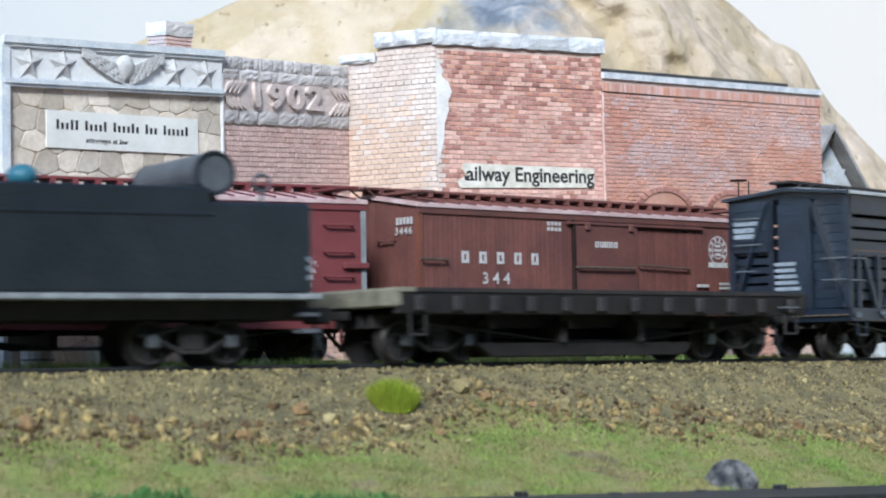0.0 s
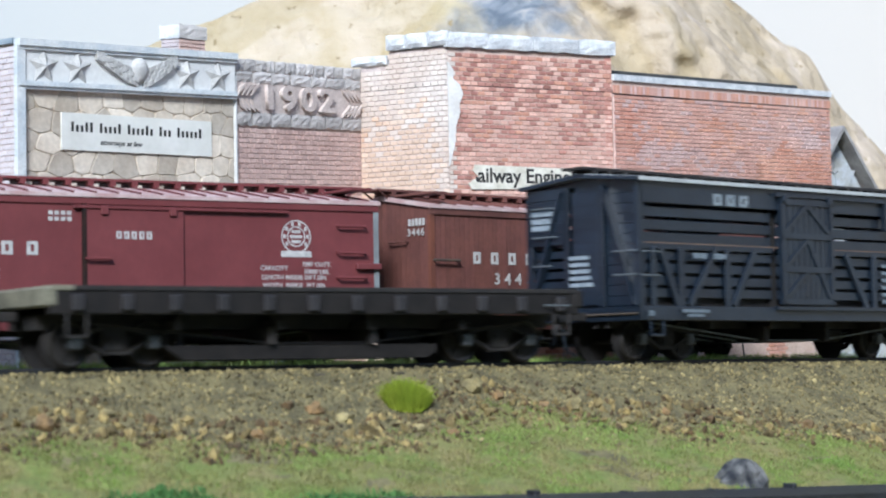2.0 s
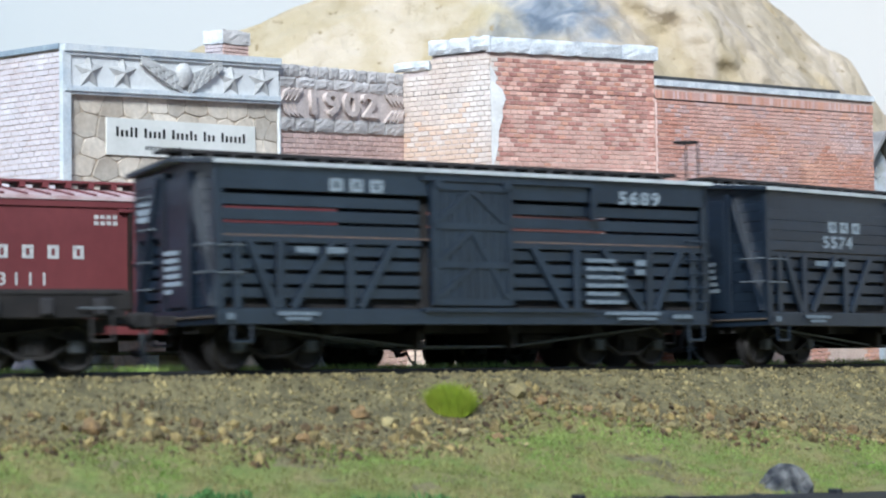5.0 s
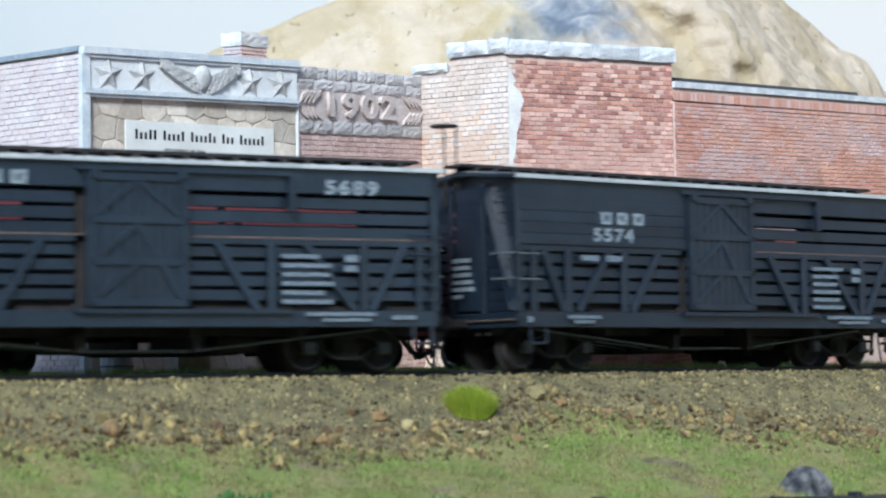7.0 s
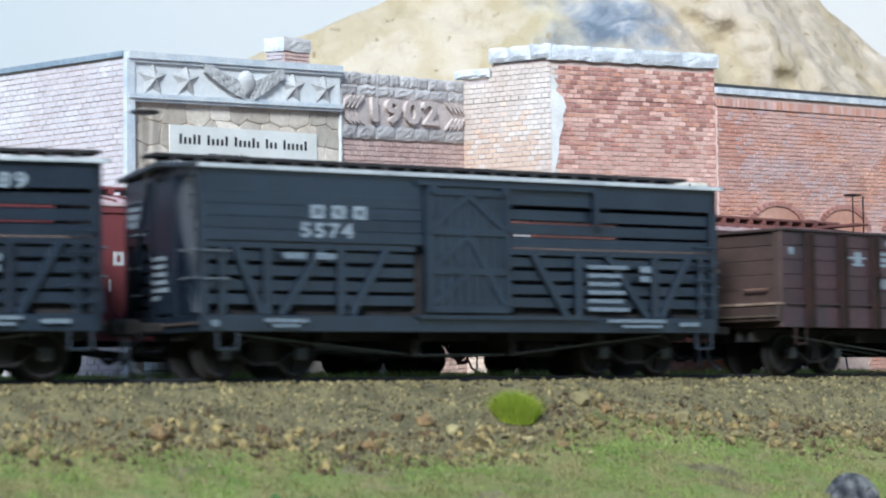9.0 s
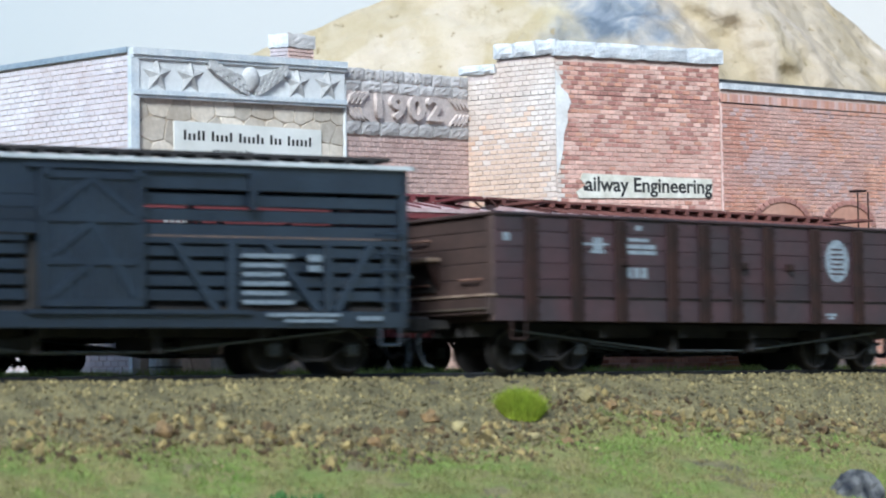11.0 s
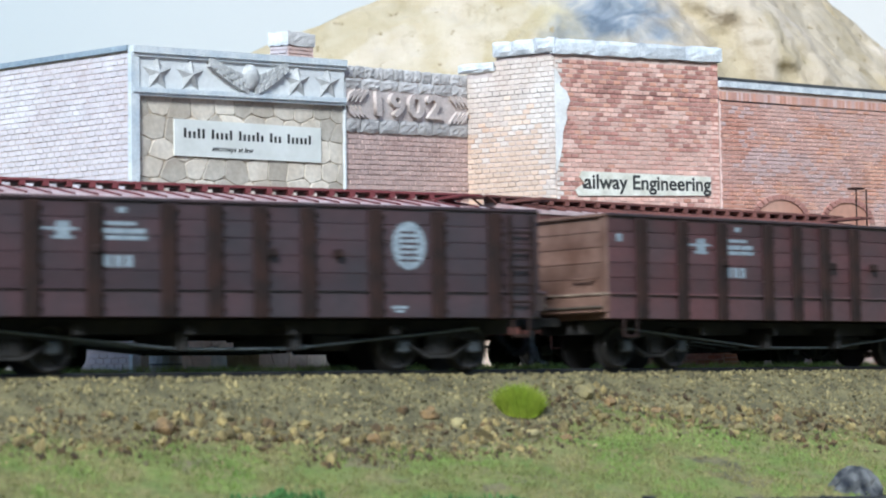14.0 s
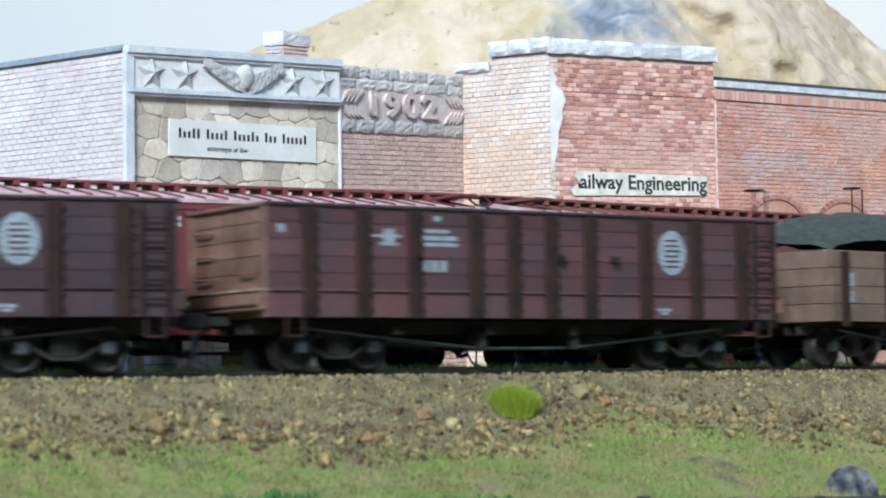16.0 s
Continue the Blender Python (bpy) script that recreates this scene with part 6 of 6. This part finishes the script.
peaked_rock(186.0, -37, 5.8, 3.9)
for k, (u, off, size) in enumerate(((157.5, -1.0, 2.0), (161.0, -4.0, 1.3), (122.0, -7.0, 1.5), (126.5, -9.0, 1.6), (131.0, -10.0, 1.2), (117.5, -6.0, 1.1), (176.0, -6.5, 1.7), (169.5, -6.0, 1.0), (92.5, -8.0, 1.3),
                                    (86.0, -6.5, 1.1), (74.5, -10.5, 1.9), (204.0, -12.0, 1.4), (212.0, -14.0, 1.5), (226.0, -16.5, 1.6), (196.0, -9.0, 1.0), (139.0, -12.0, 1.3), (145.0, -13.0, 1.1), (108.0, -14.0, 1.2), (184.0, -12.0, 1.2))):
    rock("stone", u, off, size, "gravel_rust" if k % 3 else "gravel", "rusty tan stone half sunk in the ballast", 80 + k, 0.75, 0.3)


def blades(name, spots, seed, height, per, spread, material, label, width=0.09, lean=0.5, dome=False):
    rng = random.Random(seed)
    vs, fs = [], []
    for u, off in spots:
        for _ in range(per):
            a, d = u + rng.gauss(0, spread), off + rng.gauss(0, spread)
            x, y = curve_xy(a / R, d)
            z = ground_z(a, d)
            h = height * rng.uniform(0.5, 1.15)
            t = rng.uniform(0, 2 * math.pi)
            lx, ly = lean * h * rng.gauss(0, 0.6), lean * h * rng.gauss(0, 0.6)
            if dome:
                ra, rr = rng.uniform(0, 2 * math.pi), math.sqrt(rng.random())
                x, y = curve_xy((u + spread * rr * math.cos(ra)) / R, off + 0.6 * spread * rr * math.sin(ra))
                z = ground_z(u, off) + 0.5 * 0.6 * spread * rr * math.sin(ra)
                h *= 1 - 0.45 * rr * rr
                lx, ly = lx * 0.5 + 1.5 * rr * math.cos(ra), ly * 0.5 + 0.5 * rr * math.sin(ra)
            wx, wy = width * math.cos(t), width * math.sin(t)
            k = len(vs)
            vs += [((x - wx) * MM, (y - wy) * MM, (z - 0.2) * MM), ((x + wx) * MM, (y + wy) * MM, (z - 0.2) * MM),
                   ((x + wx * 0.7 + lx * 0.4) * MM, (y + wy * 0.7 + ly * 0.4) * MM, (z + h * 0.6) * MM), ((x - wx * 0.7 + lx * 0.4) * MM, (y - wy * 0.7 + ly * 0.4) * MM, (z + h * 0.6) * MM),
                   ((x + lx) * MM, (y + ly) * MM, (z + h) * MM)]
            fs += [(k, k + 1, k + 2, k + 3), (k + 3, k + 2, k + 4)]
    me = bpy.data.meshes.new(name)
    me.from_pydata(vs, [], fs)
    me.materials.append(M[material])
    return tagged(new(name, me), label, "grass", kind="stuff")


rng = random.Random(71)
olive, fresh = [], []
while len(olive) + len(fresh) < 9000:
    u, off = rng.uniform(40, 310), rng.uniform(-62, -5)
    n = fbm(u / 12, off / 9, 17)
    if off < turf_edge(u, off) + 1.0 and n > -0.3:
        (fresh if n > 0.25 else olive).append((u, off))
blades("turf_grass", olive, 72, 0.6, 7, 0.9, "grass_olive", "short olive green static grass on the slope", 0.12, 0.9)
blades("fresh_grass", fresh, 75, 0.65, 8, 0.9, "grass_bright", "short fresh green static grass on the slope", 0.12, 0.9)
spots = [(rng.uniform(40, 330), rng.uniform(31, 43)) for _ in range(1500)]
blades("siding_grass", spots, 73, 3.0, 9, 0.8, "grass_siding", "short green grass between the tracks", 0.12, 0.6)
spots = [(rng.gauss(c, 5), rng.gauss(d, 1.3)) for c, d in ((82, -35.5), (112, -39.5)) for _ in range(60)]
blades("foam_clump", spots, 76, 1.1, 12, 0.6, "grass_green", "deep green foam clumps at the foot of the slope", 0.22, 0.7)
tuft = blades("grass_tuft", [(141.2, -4.8)], 74, 4.6, 3600, 3.9, "grass_lime", "round tuft of lime green grass on the ballast", 0.05, 0.75, True)
tuft["category"] = "grass tuft"
tuft["kind"] = ""
bm = B()
old = None
for k in range(14):
    u = 112 + k * 10
    ring_v = [bm.verts.new(Vector((*curve_xy(u / R, -45 + d), -20.2 - 0.0262 * (u - 112) + z)) * MM) for d, z in ((-14, -8), (1.5, -8), (1.5, 0), (-14, -0.6))]
    if old:
        for i in range(4):
            bm.faces.new((old[i], old[(i + 1) % 4], ring_v[(i + 1) % 4], ring_v[i]))
    old = ring_v
for k in range(4):
    u = 138 + k * 17.3
    m = on_curve(u, -45, -20.2 - 0.0262 * (u - 112))
    box(bm, -0.6, 0.6, -1.2, 1.2, -0.6, 0.2 + 0.5 * (k % 3 == 0), m, 0.15)
tagged(part("front_rail", bm, "rail_steel"), "dark grey metal rail at the foot of the slope", "rail", kind="structure")


def barrel(u, off, h, rad, material, label):
    x, y = curve_xy(u / R, off)
    z = ground_z(u, off)
    bm = B()
    prof = [(0.88, 0), (1.0, 0.3), (1.0, 0.7), (0.88, 1.0)]
    for (r0, t0), (r1, t1) in zip(prof, prof[1:]):
        rod(bm, (0, 0, t0 * h), (0, 0, t1 * h), r0 * rad, 16, r1 * rad)
    ob = part("barrel", bm, material)
    for t in (0.25, 0.72):
        hoop = B()
        ring(hoop, (0, 0, t * h), rad * 1.0, 0.18, "Z", 18, 5)
        part("hoop", hoop, "grey_wire", ob)
    ob.matrix_basis = pose(x * MM, y * MM, z * MM)
    return tagged(ob, label, "barrel")


def crate(u, off, w, h, material, label, turn=10):
    x, y = curve_xy(u / R, off)
    ob = part("crate", box(B(), -w / 2, w / 2, -w / 3, w / 3, 0, h, bevel=0.15), material)
    for k in range(3):
        part("slat", box(B(), -w / 2 - 0.1, w / 2 + 0.1, -w / 3 - 0.35, -w / 3 - 0.02, h * (0.08 + 0.32 * k), h * (0.30 + 0.32 * k), bevel=0.05), material, ob)
    ob.matrix_basis = pose(x * MM, y * MM, ground_z(u, off) * MM, 0, 0, math.degrees(u / R) + turn)
    return tagged(ob, label, "crate")


barrel(112.0, 82, 9.0, 3.3, "cap_stone", "whitewashed barrel standing beyond the siding")
crate(128.0, 80, 8.0, 5.0, "sign_worn", "pale wooden crate beyond the siding")
crate(171.0, 84, 6.5, 6.5, "cap_stone", "whitewashed crate beyond the siding", -15)
crate(214.0, 78, 9.0, 3.6, "sign_worn", "low pale crate beyond the siding", 4)


def motions():
    glide = [(t, s) for t, s in TRAIN_RUN]
    ts, ss = [t for t, _ in glide], [s for _, s in glide]
    for u, car, sets in TRAIN:
        rows = []
        for t, s in glide:
            a = (u + s) / R
            rows.append((t, pose(RC * math.sin(a) * MM, (R - RC * math.cos(a)) * MM, 0, 0, 0, math.degrees(a))))
        walk(car, rows)
        for ws in sets:
            x, z = ws.matrix_basis.translation.x, ws.matrix_basis.translation.z
            spin = []
            for k in range(129):
                t = k * 0.125
                spin.append((t, pose(x, 0, z, 0, math.degrees((np.interp(t, ts, ss) - ss[0]) / 3.9), 0)))
            walk(ws, spin)


lay_single_bricks()
motions()
